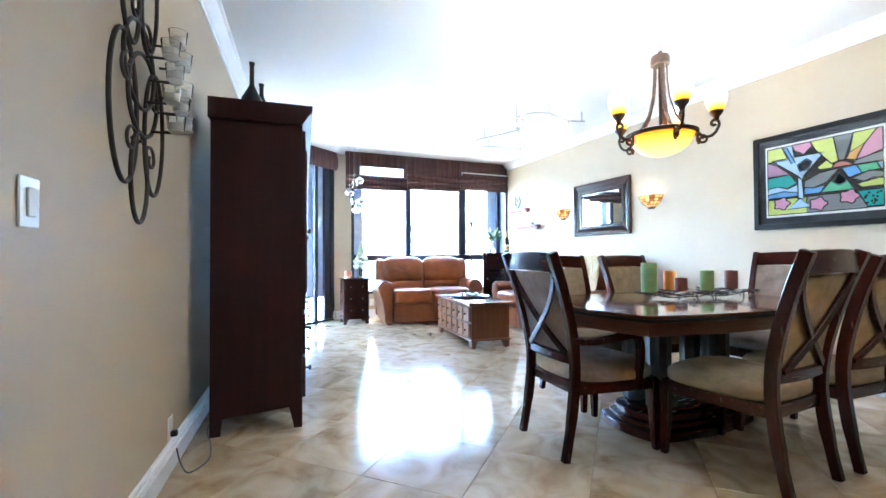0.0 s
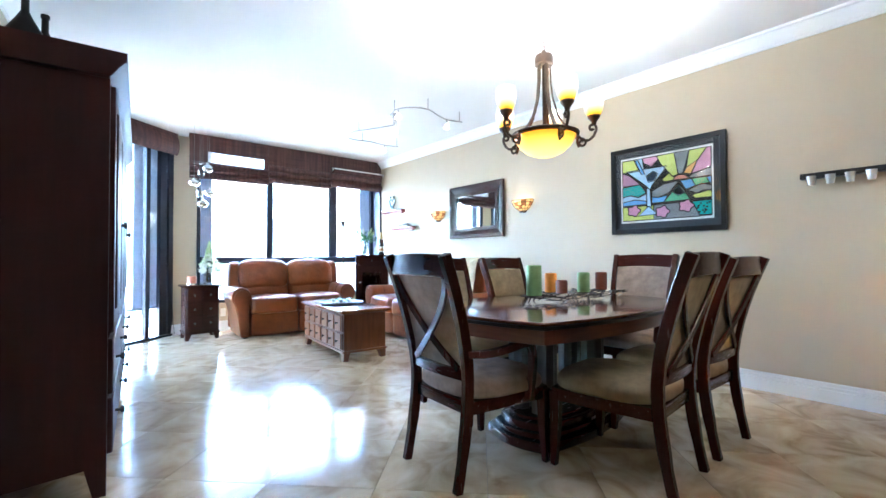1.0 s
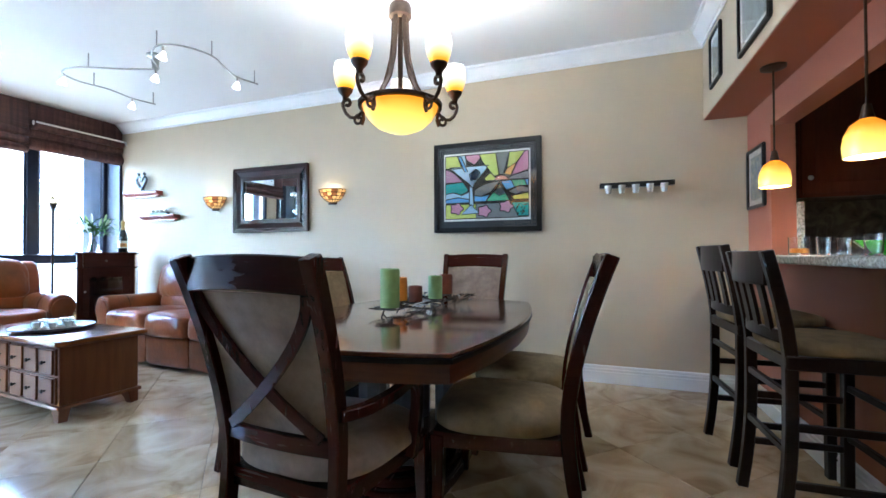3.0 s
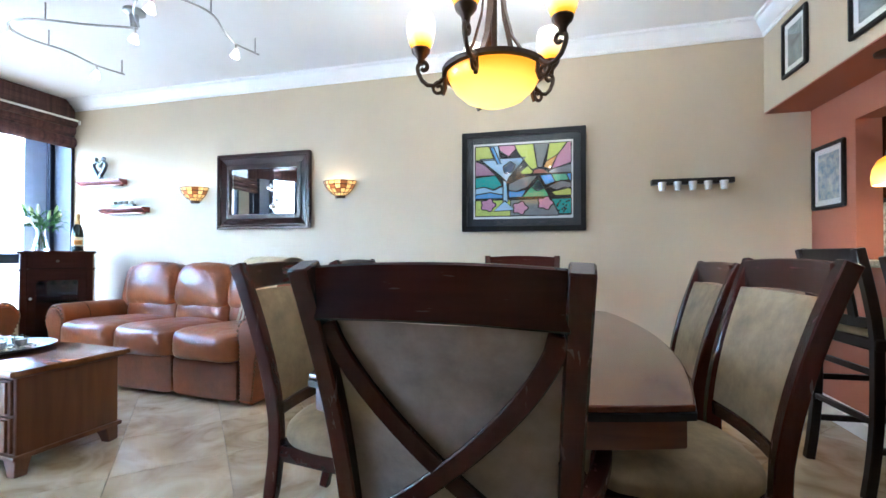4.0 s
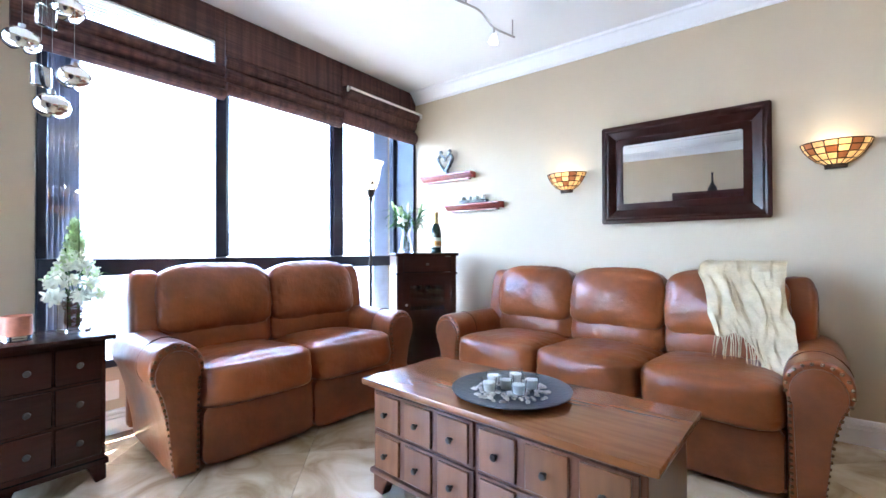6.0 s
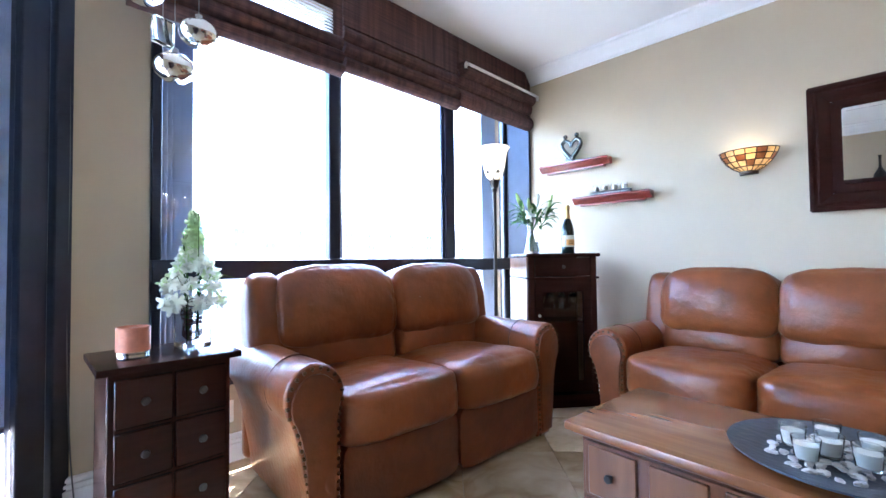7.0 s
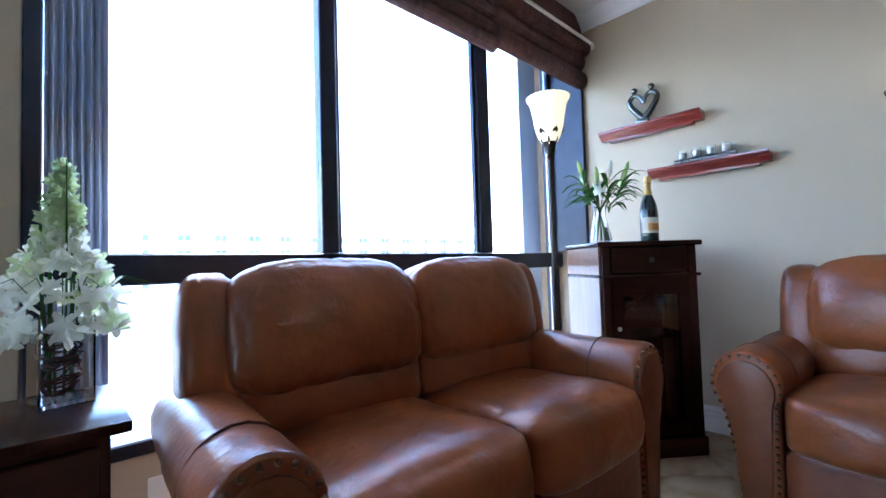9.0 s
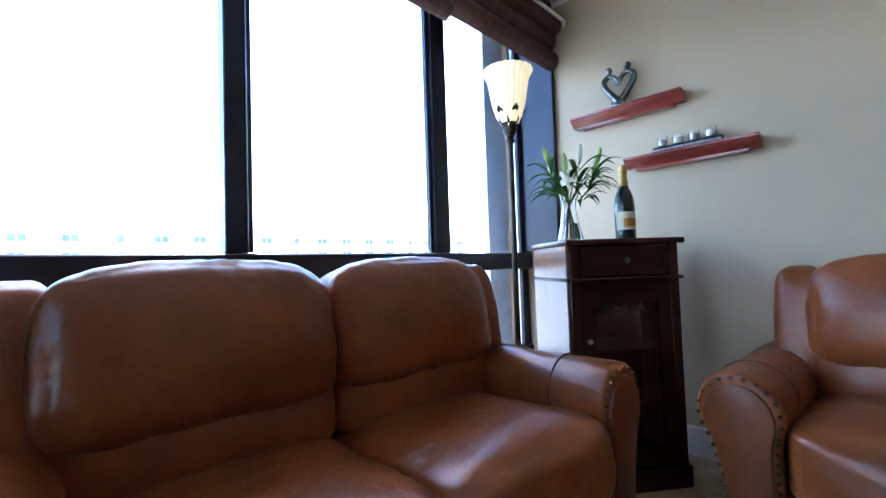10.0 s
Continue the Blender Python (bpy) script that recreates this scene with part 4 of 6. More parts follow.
et = thing("end_table", "dark walnut end table with six small drawers", "table", pose(1.41, 6.74, 0, 0, 0, 0) @ Matrix.Diagonal((1, 1, 1.053, 1)))
part("tabletop", boxm(-0.222, 0.222, -0.205, 0.19, 0.637, 0.66, 0.005, 2), M_ENDT, et)
part("body", boxm(-0.19, 0.19, -0.165, 0.17, 0.09, 0.637, 0.003), M_ENDT, et)
for r in range(3):
    for c in (0, 1):
        x0, z0 = -0.172 + c * 0.176, 0.125 + r * 0.168
        d = part("drawer", boxm(x0, x0 + 0.168, -0.182, -0.16, z0, z0 + 0.155, 0.004), M_ENDT, et)
        part("knob", move(lathe([(0.0, 0.0), (0.006, 0.0), (0.006, 0.012), (0.014, 0.016), (0.012, 0.024), (0, 0.027)], 10), pose(x0 + 0.084, -0.182, z0 + 0.08, 90)), M_IRON, d)
part("base_moulding", boxm(-0.2, 0.2, -0.18, 0.18, 0.075, 0.1, 0.006, 2), M_ENDT, et)
for sx in (-1, 1):
    for sy in (-1, 1):
        part("leg", bar([(sx * 0.155, sy * 0.14, 0.08), (sx * 0.165, sy * 0.15, 0.04), (sx * 0.172, sy * 0.155, 0.0)], [0.075, 0.055, 0.042], [0.07, 0.05, 0.04], (0, 1, 0)), M_ENDT, et)

# wine cabinet, set across the corner
wc = thing("wine_cabinet", "dark mahogany wine cabinet with a glass door and one drawer", "cabinet", pose(3.725, 6.33, 0, 0, 0, -37.7) @ pose(0, 0.20, 0) @ Matrix.Diagonal((1, 1, 1.04, 1)))
WW, WD = 0.50, 0.42
part("cabinet_top", boxm(-WW / 2 - 0.022, WW / 2 + 0.022, -WD / 2 - 0.02, WD / 2, 1.012, 1.037, 0.006, 2), M_ENDT, wc)
part("body", boxm(-WW / 2, WW / 2, -WD / 2 + 0.30, WD / 2, 0.06, 1.012), M_ENDT, wc)
for s in (-1, 1):
    # sides take the paler wood, which has the window light painted in
    part("side_panel", boxm(s * WW / 2 - 0.01, s * WW / 2 + 0.01, -WD / 2 + 0.018, WD / 2 - 0.002, 0.06, 1.012, 0.002), M_ENDS, wc, "brown side panel with window light painted into its colour")
    part("stile", boxm(s * (WW / 2 - 0.022) - 0.022, s * (WW / 2 - 0.022) + 0.022, -WD / 2, -WD / 2 + 0.018, 0.09, 1.012, 0.003), M_ENDT, wc)
part("plinth", boxm(-WW / 2 - 0.012, WW / 2 + 0.012, -WD / 2 - 0.01, WD / 2, 0.0, 0.09, 0.008, 2), M_ENDT, wc)
part("moulding", boxm(-WW / 2 - 0.014, WW / 2 + 0.014, -WD / 2 - 0.012, WD / 2, 0.862, 0.878, 0.005, 2), M_ENDT, wc)
part("shelf", boxm(-WW / 2 + 0.01, WW / 2 - 0.01, -WD / 2 + 0.02, WD / 2 - 0.05, 0.84, 0.862), M_ENDT, wc)
part("shelf", boxm(-WW / 2 + 0.01, WW / 2 - 0.01, -WD / 2 + 0.03, WD / 2 - 0.05, 0.56, 0.572), M_ENDT, wc)
dw = part("drawer", move(ring_frame(WW - 0.095, 0.12, WW - 0.15, 0.07, 0.01, -0.006), pose(0, -WD / 2 + 0.004, 0.945)), M_ENDT, wc)
part("drawer_front", boxm(-WW / 2 + 0.07, WW / 2 - 0.07, -WD / 2 + 0.004, -WD / 2 + 0.02, 0.908, 0.982), M_ENDT, dw)
knob(dw, 0, -WD / 2 - 0.002, 0.945, 0.013)
dr = part("door", move(ring_frame(WW - 0.09, 0.74, WW - 0.21, 0.60, 0.014, -0.006), pose(0, -WD / 2 + 0.004, 0.475)), M_ENDT, wc)
part("pane", boxm(-WW / 2 + 0.10, WW / 2 - 0.10, -WD / 2 + 0.006, -WD / 2 + 0.010, 0.17, 0.78), M_GLASS, dr, smooth=False)
knob(dr, -WW / 2 + 0.07, -WD / 2 - 0.002, 0.62, 0.011, M_NICKEL)
for i in range(4):                      # stemware hung from the rack inside
    g = lathe([(0.03, 0.0), (0.004, 0.004), (0.004, -0.06), (0.02, -0.075), (0.032, -0.11), (0.028, -0.15), (0.026, -0.15), (0.029, -0.11), (0.0, -0.075)], 14)
    part("wine_glass", move(g, pose(-0.13 + i * 0.085, -WD / 2 + 0.13, 0.838)), M_GLASS, wc)

# armoire by the west wall
ar = thing("armoire", "long tall dark mahogany wall unit with a flared crown", "wardrobe", WEST @ pose(0.108, -0.115, 0) @ Matrix.Diagonal((1, 1, 0.97, 1)))
AW, AL = 0.50, 2.28                     # depth from the wall, length along it
for y0, y1 in ((0, 0.03), (AL - 0.03, AL)):
    part("side_panel", prism([(0.0, 0.0), (0.055, 0.0), (0.065, 0.10), (AW - 0.075, 0.13), (AW - 0.045, 0.0), (AW, 0.0), (AW, 1.88), (0, 1.88)], y0, y1, "y", 0.002, 1), M_ARMOIRE, ar)
part("back", boxm(0.0, 0.015, 0.03, AL - 0.03, 0.12, 1.88), M_ARMOIRE, ar)
part("bottom", boxm(0.015, AW - 0.01, 0.03, AL - 0.03, 0.13, 0.16), M_ARMOIRE, ar)
crown = [(AW, 1.88), (AW + 0.01, 1.89), (AW + 0.035, 1.93), (AW + 0.06, 1.96), (AW + 0.06, 2.0), (-0.01, 2.0), (-0.01, 1.88)]
part("crown", prism(crown, -0.035, AL + 0.035, "y", 0.006, 2), M_ARMOIRE, ar)
for k in range(4):
    y0 = 0.04 + k * (AL - 0.07) / 4
    y1 = y0 + (AL - 0.07) / 4 - 0.01
    d = part("door", boxm(AW - 0.005, AW + 0.02, y0, y1, 0.72, 1.86, 0.004), M_ARMOIRE, ar)
    part("door_panel", boxm(AW + 0.012, AW + 0.03, y0 + 0.08, y1 - 0.08, 0.82, 1.76, 0.012, 2), M_ARMOIRE, d)
    yk = y1 - 0.03 if k % 2 == 0 else y0 + 0.03
    part("knob", move(lathe([(0.0, 0.0), (0.007, 0.0), (0.007, 0.018), (0.018, 0.024), (0.016, 0.036), (0, 0.04)], 12), pose(AW + 0.02, yk, 1.25, 0, 90)), M_IRON, d)
for k in range(2):
    for h in range(2):
        y0, y1 = 0.04 + h * (AL / 2 - 0.035), AL / 2 - 0.005 + h * (AL / 2 - 0.035)
        d = part("drawer", boxm(AW - 0.005, AW + 0.02, y0, y1, 0.17 + k * 0.27, 0.42 + k * 0.27, 0.006), M_ARMOIRE, ar)
        for y in (y0 + 0.24, y1 - 0.24):
            part("knob", move(lathe([(0.0, 0.0), (0.007, 0.0), (0.007, 0.018), (0.018, 0.024), (0.016, 0.036), (0, 0.04)], 12), pose(AW + 0.02, y, 0.295 + k * 0.27, 0, 90)), M_IRON, d)


# ---- breakfast bar ----
solo("bar_counter", prism([(1.2, -0.12), (3.83, -0.12), (3.83, 0.142), (3.97, 0.142), (3.99, 0.25), (3.94, 0.36), (3.82, 0.415), (3.65, 0.43), (1.2, 0.43)], 0.997, 1.035, "z", 0.012, 3), M_GRANITE, "speckled cream and grey granite bar top with rounded edge", "counter")


def stool(m):
    t = thing("bar_stool", "espresso wooden bar stool with a slatted back and tan seat", "stool", m @ Matrix.Diagonal((1, 1, 0.97, 1)), group="stools at the bar")
    for s in (-1, 1):
        part("back_post", bar([(s * 0.19, -0.20 - 0.04 * (1 - z / 0.5) ** 2 * (z < 0.5) - 0.07 * max(0, (z - 0.72) / 0.4) ** 1.3, z) for z in np.linspace(0, 1.12, 12)], 0.036, 0.042, (0, 1, 0)), M_ESPRESSO, t)
        part("leg", bar([(s * 0.195, 0.15, 0.70), (s * 0.2, 0.15, 0.35), (s * 0.205, 0.15, 0.0)], 0.038, 0.038, (0, 1, 0)), M_ESPRESSO, t)
        for z in (0.22, 0.44):
            part("stretcher", bar([(s * 0.196, -0.21, z), (s * 0.2, 0.15, z)], 0.022, 0.03), M_ESPRESSO, t)
    for y, z in ((-0.21, 0.34), (0.15, 0.28), (0.15, 0.5), (-0.205, 0.56)):
        part("stretcher", bar([(-0.2, y, z), (0.2, y, z)], 0.022, 0.03), M_ESPRESSO, t)
    def bk(x, z):
        return (x, -0.20 - 0.07 * max(0, (z - 0.72) / 0.4) ** 1.3 - 0.025 * (1 - (x / 0.2) ** 2), z)
    part("top_rail", bar([bk(x, 1.05) for x in np.linspace(-0.175, 0.175, 9)], 0.024, 0.14), M_ESPRESSO, t)
    part("lower_rail", bar([bk(x, 0.78) for x in np.linspace(-0.175, 0.175, 9)], 0.022, 0.05), M_ESPRESSO, t)
    for x in (-0.1, 0.0, 0.1):
        part("back_slat", bar([bk(x, z) for z in np.linspace(0.79, 0.99, 5)], 0.05, 0.014, (0, 1, 0)), M_ESPRESSO, t)
    part("seat_frame", boxm(-0.215, 0.215, -0.22, 0.175, 0.66, 0.715, 0.006), M_ESPRESSO, t)
    part("seat", move(cushion(0.42, 0.40, 0.07, 4, 8, 0.002), pose(0, -0.02, 0.735)), M_SUEDEG, t)
    return t


s1 = stool(pose(3.25, 0.335, 0, 0, 0, 184))
copy_thing(s1, pose(2.67, 0.33, 0, 0, 0, 182) @ Matrix.Diagonal((1, 1, 0.97, 1)))

# kitchen beyond the bar: cabinets along its east wall
solo("wall_kitchen_back", boxm(1.2, EAST, -2.3, -2.2, 0, CEIL), M_TERRA, "terracotta painted kitchen wall", "wall", "structure")
solo("kitchen_counter", boxm(3.65, EAST - 0.015, -2.2, -0.02, 0.9, 0.94, 0.008, 2), M_GRANITE, "speckled granite kitchen counter", "counter")
solo("backsplash", boxm(EAST - 0.015, EAST, -2.2, -0.02, 0.94, 1.4), M_KTILE, "dark mottled stone backsplash", "backsplash", "structure")
solo("backsplash_edge", boxm(3.78, EAST - 0.015, -0.012, 0.008, 1.037, 1.36), M_GRANITE, "upright speckled granite strip beside the opening", "backsplash", "structure")
for i in range(4):
    y0 = -0.03 - 0.54 * (i + 1)
    for nm, dp, z0, z1, lab in (("base_cabinet", 0.58, 0.0, 0.9, "cherry kitchen base cabinet with one panelled door"), ("wall_cabinet", 0.32, 1.4, 2.25, "dark cherry kitchen wall cabinet with a panelled door")):
        cb = thing(nm, lab, "cabinet", pose(EAST - 0.016, y0, 0, 0, 0, 90))
        part("body", boxm(0, 0.53, 0.0, dp, z0, z1), M_KCAB, cb)
        d = part("door", move(ring_frame(0.51, z1 - z0 - 0.04, 0.37, z1 - z0 - 0.18, 0.0, 0.022), pose(0.265, dp, (z0 + z1) / 2)), M_KCAB, cb)
        part("door_panel", boxm(0.08, 0.45, dp + 0.001, dp + 0.012, z0 + 0.09, z1 - 0.09, 0.004), M_KCAB, d)
        part("knob", move(lathe([(0, 0), (0.008, 0), (0.008, 0.015), (0.016, 0.02), (0, 0.032)], 10), pose(0.48, dp + 0.02, z0 + 0.12 if z0 else z1 - 0.12, -90)), M_NICKEL, d)


# ---- lamps ----
def lamp(name, place, watts, colour, radius=0.03):
    ob = new(name, bpy.data.lights.new(name, "POINT"))
    ob.data.energy, ob.data.color, ob.data.shadow_soft_size = watts, colour, radius
    ob.location = place
    return ob


def scroll(c, r0, r1, a0, a1, n=18):
    """A flat spiral in the x-z plane from angle a0 to a1 (degrees), as (x, z)."""
    out = []
    for i in range(n):
        k = i / (n - 1)
        a, r = radians(a0 + (a1 - a0) * k), r0 + (r1 - r0) * k
        out.append((c[0] + r * math.cos(a), c[1] + r * math.sin(a)))
    return out


CH = Vector((2.51, 2.107, -0.157))
CH_TOP = (CEIL + 0.157) / 1.074
ch = thing("chandelier", "bronze five-arm chandelier with lit amber glass cups and bowl", "chandelier", Matrix.Translation(CH) @ Matrix.Diagonal((1.05, 1.05, 1.074, 1)))
part("canopy", move(lathe([(0, 0), (0.06, 0.0), (0.055, -0.015), (0.02, -0.03), (0, -0.03)], 20), pose(0, 0, CH_TOP)), M_BRONZE, ch)
z, i = CH_TOP - 0.03, 0
while z > 2.315:
    link = tube([(0.008 * math.cos(a), 0, 0.017 * math.sin(a)) for a in np.linspace(0, 2 * math.pi, 11)], 0.0022, 5)
    part("chain_link", move(link, pose(0, 0, z - 0.014, 0, 0, 90 * (i % 2))), M_BRONZE, ch)
    z -= 0.027
    i += 1
part("cap", move(lathe([(0, 0.035), (0.012, 0.035), (0.016, 0.015), (0.05, 0.005), (0.055, -0.01), (0.055, -0.05), (0.045, -0.055), (0, -0.055)], 24), pose(0, 0, 2.285)), M_BRONZE, ch)
part("stem", tube([(0, 0, 2.24), (0, 0, 1.85)], 0.012, 10), M_BRONZE, ch)
part("bowl_rim", move(lathe([(0.186, 0), (0.2, 0.004), (0.202, 0.02), (0.19, 0.026), (0.181, 0.012)], 40, True), pose(0, 0, 1.80)), M_BRONZE, ch)
part("bowl", move(lathe([(0.183, 0.02), (0.178, -0.01), (0.152, -0.055), (0.112, -0.09), (0.056, -0.112), (0.0, -0.118)], 40), pose(0, 0, 1.805)), M_AMBERB, ch, "lit amber alabaster glass bowl")
for k in range(5):
    a = 169 + 72 * k
    R = pose(0, 0, 0, 0, 0, a)
    strap = [(0.036, 0, 2.24), (0.038, 0, 2.14), (0.048, 0, 2.04), (0.08, 0, 1.93), (0.135, 0, 1.845), (0.188, 0, 1.82)]
    part("strap", move(bar(strap, 0.024, 0.008, (1, 0, 0.01)), R), M_BRONZE, ch)
    path = [(0.19, 1.81), (0.212, 1.79), (0.235, 1.777), (0.26, 1.78), (0.283, 1.80), (0.298, 1.83)] + scroll((0.277, 1.85), 0.024, 0.009, -10, 320, 14)
    arm = part("arm", move(tube([(x, 0, z) for x, z in path], 0.0085, 8), R), M_BRONZE, ch)
    part("scroll", move(tube([(x, 0, z) for x, z in scroll((0.216, 1.765), 0.026, 0.008, 100, -330, 20)], 0.007, 7), R), M_BRONZE, arm)
    part("drop_scroll", move(tube([(x, 0, z) for x, z in [(0.195, 1.815), (0.19, 1.765), (0.2, 1.74)]], 0.0085, 7), R), M_BRONZE, arm)
    cup = part("cup_holder", move(lathe([(0.0, -0.035), (0.012, -0.034), (0.016, -0.01), (0.035, 0.012), (0.038, 0.024), (0, 0.02)], 18), R @ pose(0.287, 0, 1.895)), M_BRONZE, arm)
    part("glass_cup", move(lathe([(0.034, 0.0), (0.048, 0.03), (0.057, 0.07), (0.057, 0.10), (0.05, 0.13), (0.047, 0.13), (0.054, 0.10), (0.054, 0.07), (0.045, 0.03), (0.030, 0.003)], 22), R @ pose(0.287, 0, 1.915)), M_CUP, arm, "lit amber-to-white glass cup")
    p = CH + R @ Vector((0.30, 0, 2.18))
    lamp("chandelier_bulb", p, 0.46, (1.0, 0.93, 0.84), 0.035)

# pendants over the bar
for x, y in ((3.34, 0.28), (2.60, 0.235)):
    t = thing("pendant_lamp", "amber glass pendant lamp on a dark stem", "lamp", pose(x, y, -0.04), group="pendants over the bar")
    part("canopy", move(lathe([(0, 0.0), (0.06, 0.0), (0.058, -0.012), (0.02, -0.025), (0, -0.025)], 22), pose(0, 0, 2.092)), M_BRONZE, t)
    part("stem", tube([(0, 0, 2.07), (0, 0, 1.63)], 0.005, 8), M_BRONZE, t)
    part("socket", move(lathe([(0, 0.06), (0.012, 0.06), (0.018, 0.03), (0.024, 0.0), (0.0, 0.0)], 16), pose(0, 0, 1.575)), M_BRONZE, t)
    part("shade", move(lathe([(0.024, 0.0), (0.05, -0.02), (0.068, -0.06), (0.073, -0.10), (0.069, -0.14), (0.066, -0.14), (0.07, -0.10), (0.064, -0.06), (0.047, -0.023), (0.02, -0.004)], 24), pose(0, 0, 1.58)), M_PEND, t, "lit amber glass shade")
    lamp("pendant_bulb", (x, y, 1.42), 0.16, (1.0, 0.85, 0.65), 0.03)

# track light: two wavy rails with small spots
tr = thing("track_light", "brushed nickel wavy track light with five small lit spots", "lamp", Matrix())
part("canopy", move(lathe([(0, 0), (0.065, 0), (0.065, -0.02), (0.03, -0.035), (0.022, -0.12), (0, -0.12)], 22), pose(3.06, 4.64, CEIL)), M_NICKEL, tr)


def curve(pts, n=10):
    """A smooth line through the points."""
    P = [Vector(p) for p in pts]
    P = [P[0] * 2 - P[1]] + P + [P[-1] * 2 - P[-2]]
    out = []
    for a, b, c, d in zip(P, P[1:], P[2:], P[3:]):
        for i in range(n):
            k = i / n
            out.append(0.5 * ((2 * b) + (c - a) * k + (2 * a - 5 * b + 4 * c - d) * k * k + (3 * b - a - 3 * c + d) * k ** 3))
    return out + [P[-2]]


RZ = 2.60
rail1 = [(3.06, 4.66, RZ), (2.95, 4.92, RZ), (2.81, 5.2, RZ), (2.82, 5.43, RZ), (2.98, 5.52, RZ), (3.2, 5.47, RZ), (3.44, 5.5, RZ), (3.64, 5.45, RZ)]
rail2 = [(3.06, 4.6, RZ), (2.9, 4.45, RZ), (2.79, 4.25, RZ), (2.86, 4.07, RZ), (3.05, 4.0, RZ), (3.25, 4.08, RZ), (3.42, 4.13, RZ), (3.61, 4.08, RZ)]
for r in (rail1, rail2):
    part("rail", tube(curve(r), 0.007, 7), M_NICKEL, tr)
for x, y in ((2.84, 5.12), (3.1, 5.495), (3.62, 5.455), (3.05, 4.0), (3.58, 4.09), (2.79, 4.25)):
    part("standoff", tube([(x, y, RZ), (x, y, CEIL)], 0.005, 6), M_NICKEL, tr)
for x, y in ((2.83, 5.44), (3.44, 5.5), (3.06, 4.64), (2.80, 4.2), (3.42, 4.13)):
    sp = part("spot", tube([(x, y, RZ), (x + 0.01, y, RZ - 0.05)], 0.008, 8), M_NICKEL, tr)
    part("spot_shade", move(lathe([(0.012, 0.0), (0.018, -0.015), (0.033, -0.055), (0.030, -0.055), (0.0, -0.02)], 16), pose(x + 0.01, y, RZ - 0.045, 8, 10)), M_HALOGEN, sp, "lit frosted glass")

# wall sconces of leaded glass
def sconce(y):
    t = thing("wall_sconce", "half-round leaded art glass wall sconce, lit", "lamp", pose(EAST, y, 1.555, 0, 0, 90), group="sconces beside the mirror")
    prof = [(0.045, 0.022), (0.088, 0.048), (0.121, 0.082), (0.143, 0.117), (0.155, 0.15)]
    for ri in range(4):
        for k in range(8):
            a0, a1 = math.pi * k / 8, math.pi * (k + 1) / 8
            bm = bmesh.new()
            (r0, z0), (r1, z1) = prof[ri], prof[ri + 1]
            vs = []
            for r, z in ((r0, z0), (r1, z1)):
                for a in (a0, a1):
                    vs.append(bm.verts.new((r * math.cos(a), r * 0.75 * math.sin(a), z)))
            f = bm.faces.new((vs[0], vs[1], vs[3], vs[2]))
            bmesh.ops.solidify(bm, geom=[f], thickness=0.003)
            part("glass_piece", bm, M_TIFFB if (ri == 2 and k % 2) or (ri == 3 and k % 4 == 1) or (ri == 1 and k % 4 == 0) else M_TIFF, t, smooth=False)
    lead = bmesh.new()
    for r, z in prof:
        lead = join(lead, tube([(r * 1.01 * math.cos(a), r * 0.7575 * math.sin(a), z) for a in np.linspace(0, math.pi, 17)], 0.0036, 5))
    for k in range(9):
        a = math.pi * k / 8
        lead = join(lead, tube([(r * 1.01 * math.cos(a), r * 0.7575 * math.sin(a), z) for r, z in prof], 0.0030, 5))
    part("leading", lead, M_LEAD, t)["kind"] = "stuff"
    part("base_cap", move(prism([(0.05 * math.cos(a), 0.04 * math.sin(a)) for a in np.linspace(0, math.pi, 13)], 0.0, 0.022, "z", 0.003, 1), Matrix()), M_BRONZE, t)
    part("wall_plate", boxm(-0.05, 0.05, 0.0, 0.012, 0.005, 0.11, 0.003), M_BRONZE, t)
    lamp("sconce_bulb", (EAST - 0.075, y, 1.695), 0.03, (1.0, 0.78, 0.5), 0.02)
    return t


sconce(5.32)
sconce(3.73)

# floor lamp behind the loveseat
fl = thing("floor_lamp", "dark bronze torchiere with a ribbed cream glass bell, lit", "lamp", pose(3.40, 6.67, 0) @ Matrix.Diagonal((1, 1, 1.045, 1)))
part("base", lathe([(0, 0), (0.085, 0.0), (0.085, 0.015), (0.04, 0.035), (0.02, 0.07), (0, 0.07)], 28), M_IRON, fl)
part("pole", tube([(0, 0, 0.06), (0, 0, 1.47)], 0.0125, 12), M_IRON, fl)
part("collar", move(lathe([(0.0125, 0), (0.022, 0.01), (0.016, 0.025), (0.026, 0.04), (0.03, 0.06), (0.012, 0.062)], 18), pose(0, 0, 1.45)), M_IRON, fl)
for k in range(6):
    leaf = bmesh.new()
    L1 = []
    for i in range(8):
        u = i / 7
        w = 0.024 * math.sin(math.pi * min(1, u * 0.9 + 0.08)) * (1 + 0.35 * math.sin(u * 16))
        r, z = 0.022 + 0.045 * u ** 1.3 + 0.012 * (u > 0.85), 0.10 * u
        L1.append([leaf.verts.new((r, s * w, z - 0.004 * abs(s))) for s in (-1, 0, 1)])
    for p, q in zip(L1, L1[1:]):
        for j in (0, 1):
            leaf.faces.new((p[j], p[j + 1], q[j + 1], q[j]))
    bmesh.ops.solidify(leaf, geom=leaf.faces[:], thickness=0.003)
    part("acanthus_leaf", move(leaf, pose(0, 0, 1.50, 0, 0, 60 * k)), M_IRON, fl)
sh = bmesh.new()
prof = [(0.035, 0.0), (0.052, 0.03), (0.066, 0.08), (0.074, 0.13), (0.082, 0.17), (0.10, 0.20), (0.097, 0.20), (0.079, 0.17), (0.071, 0.13), (0.063, 0.08), (0.049, 0.03), (0.031, 0.003)]
sh = lathe(prof, 72)
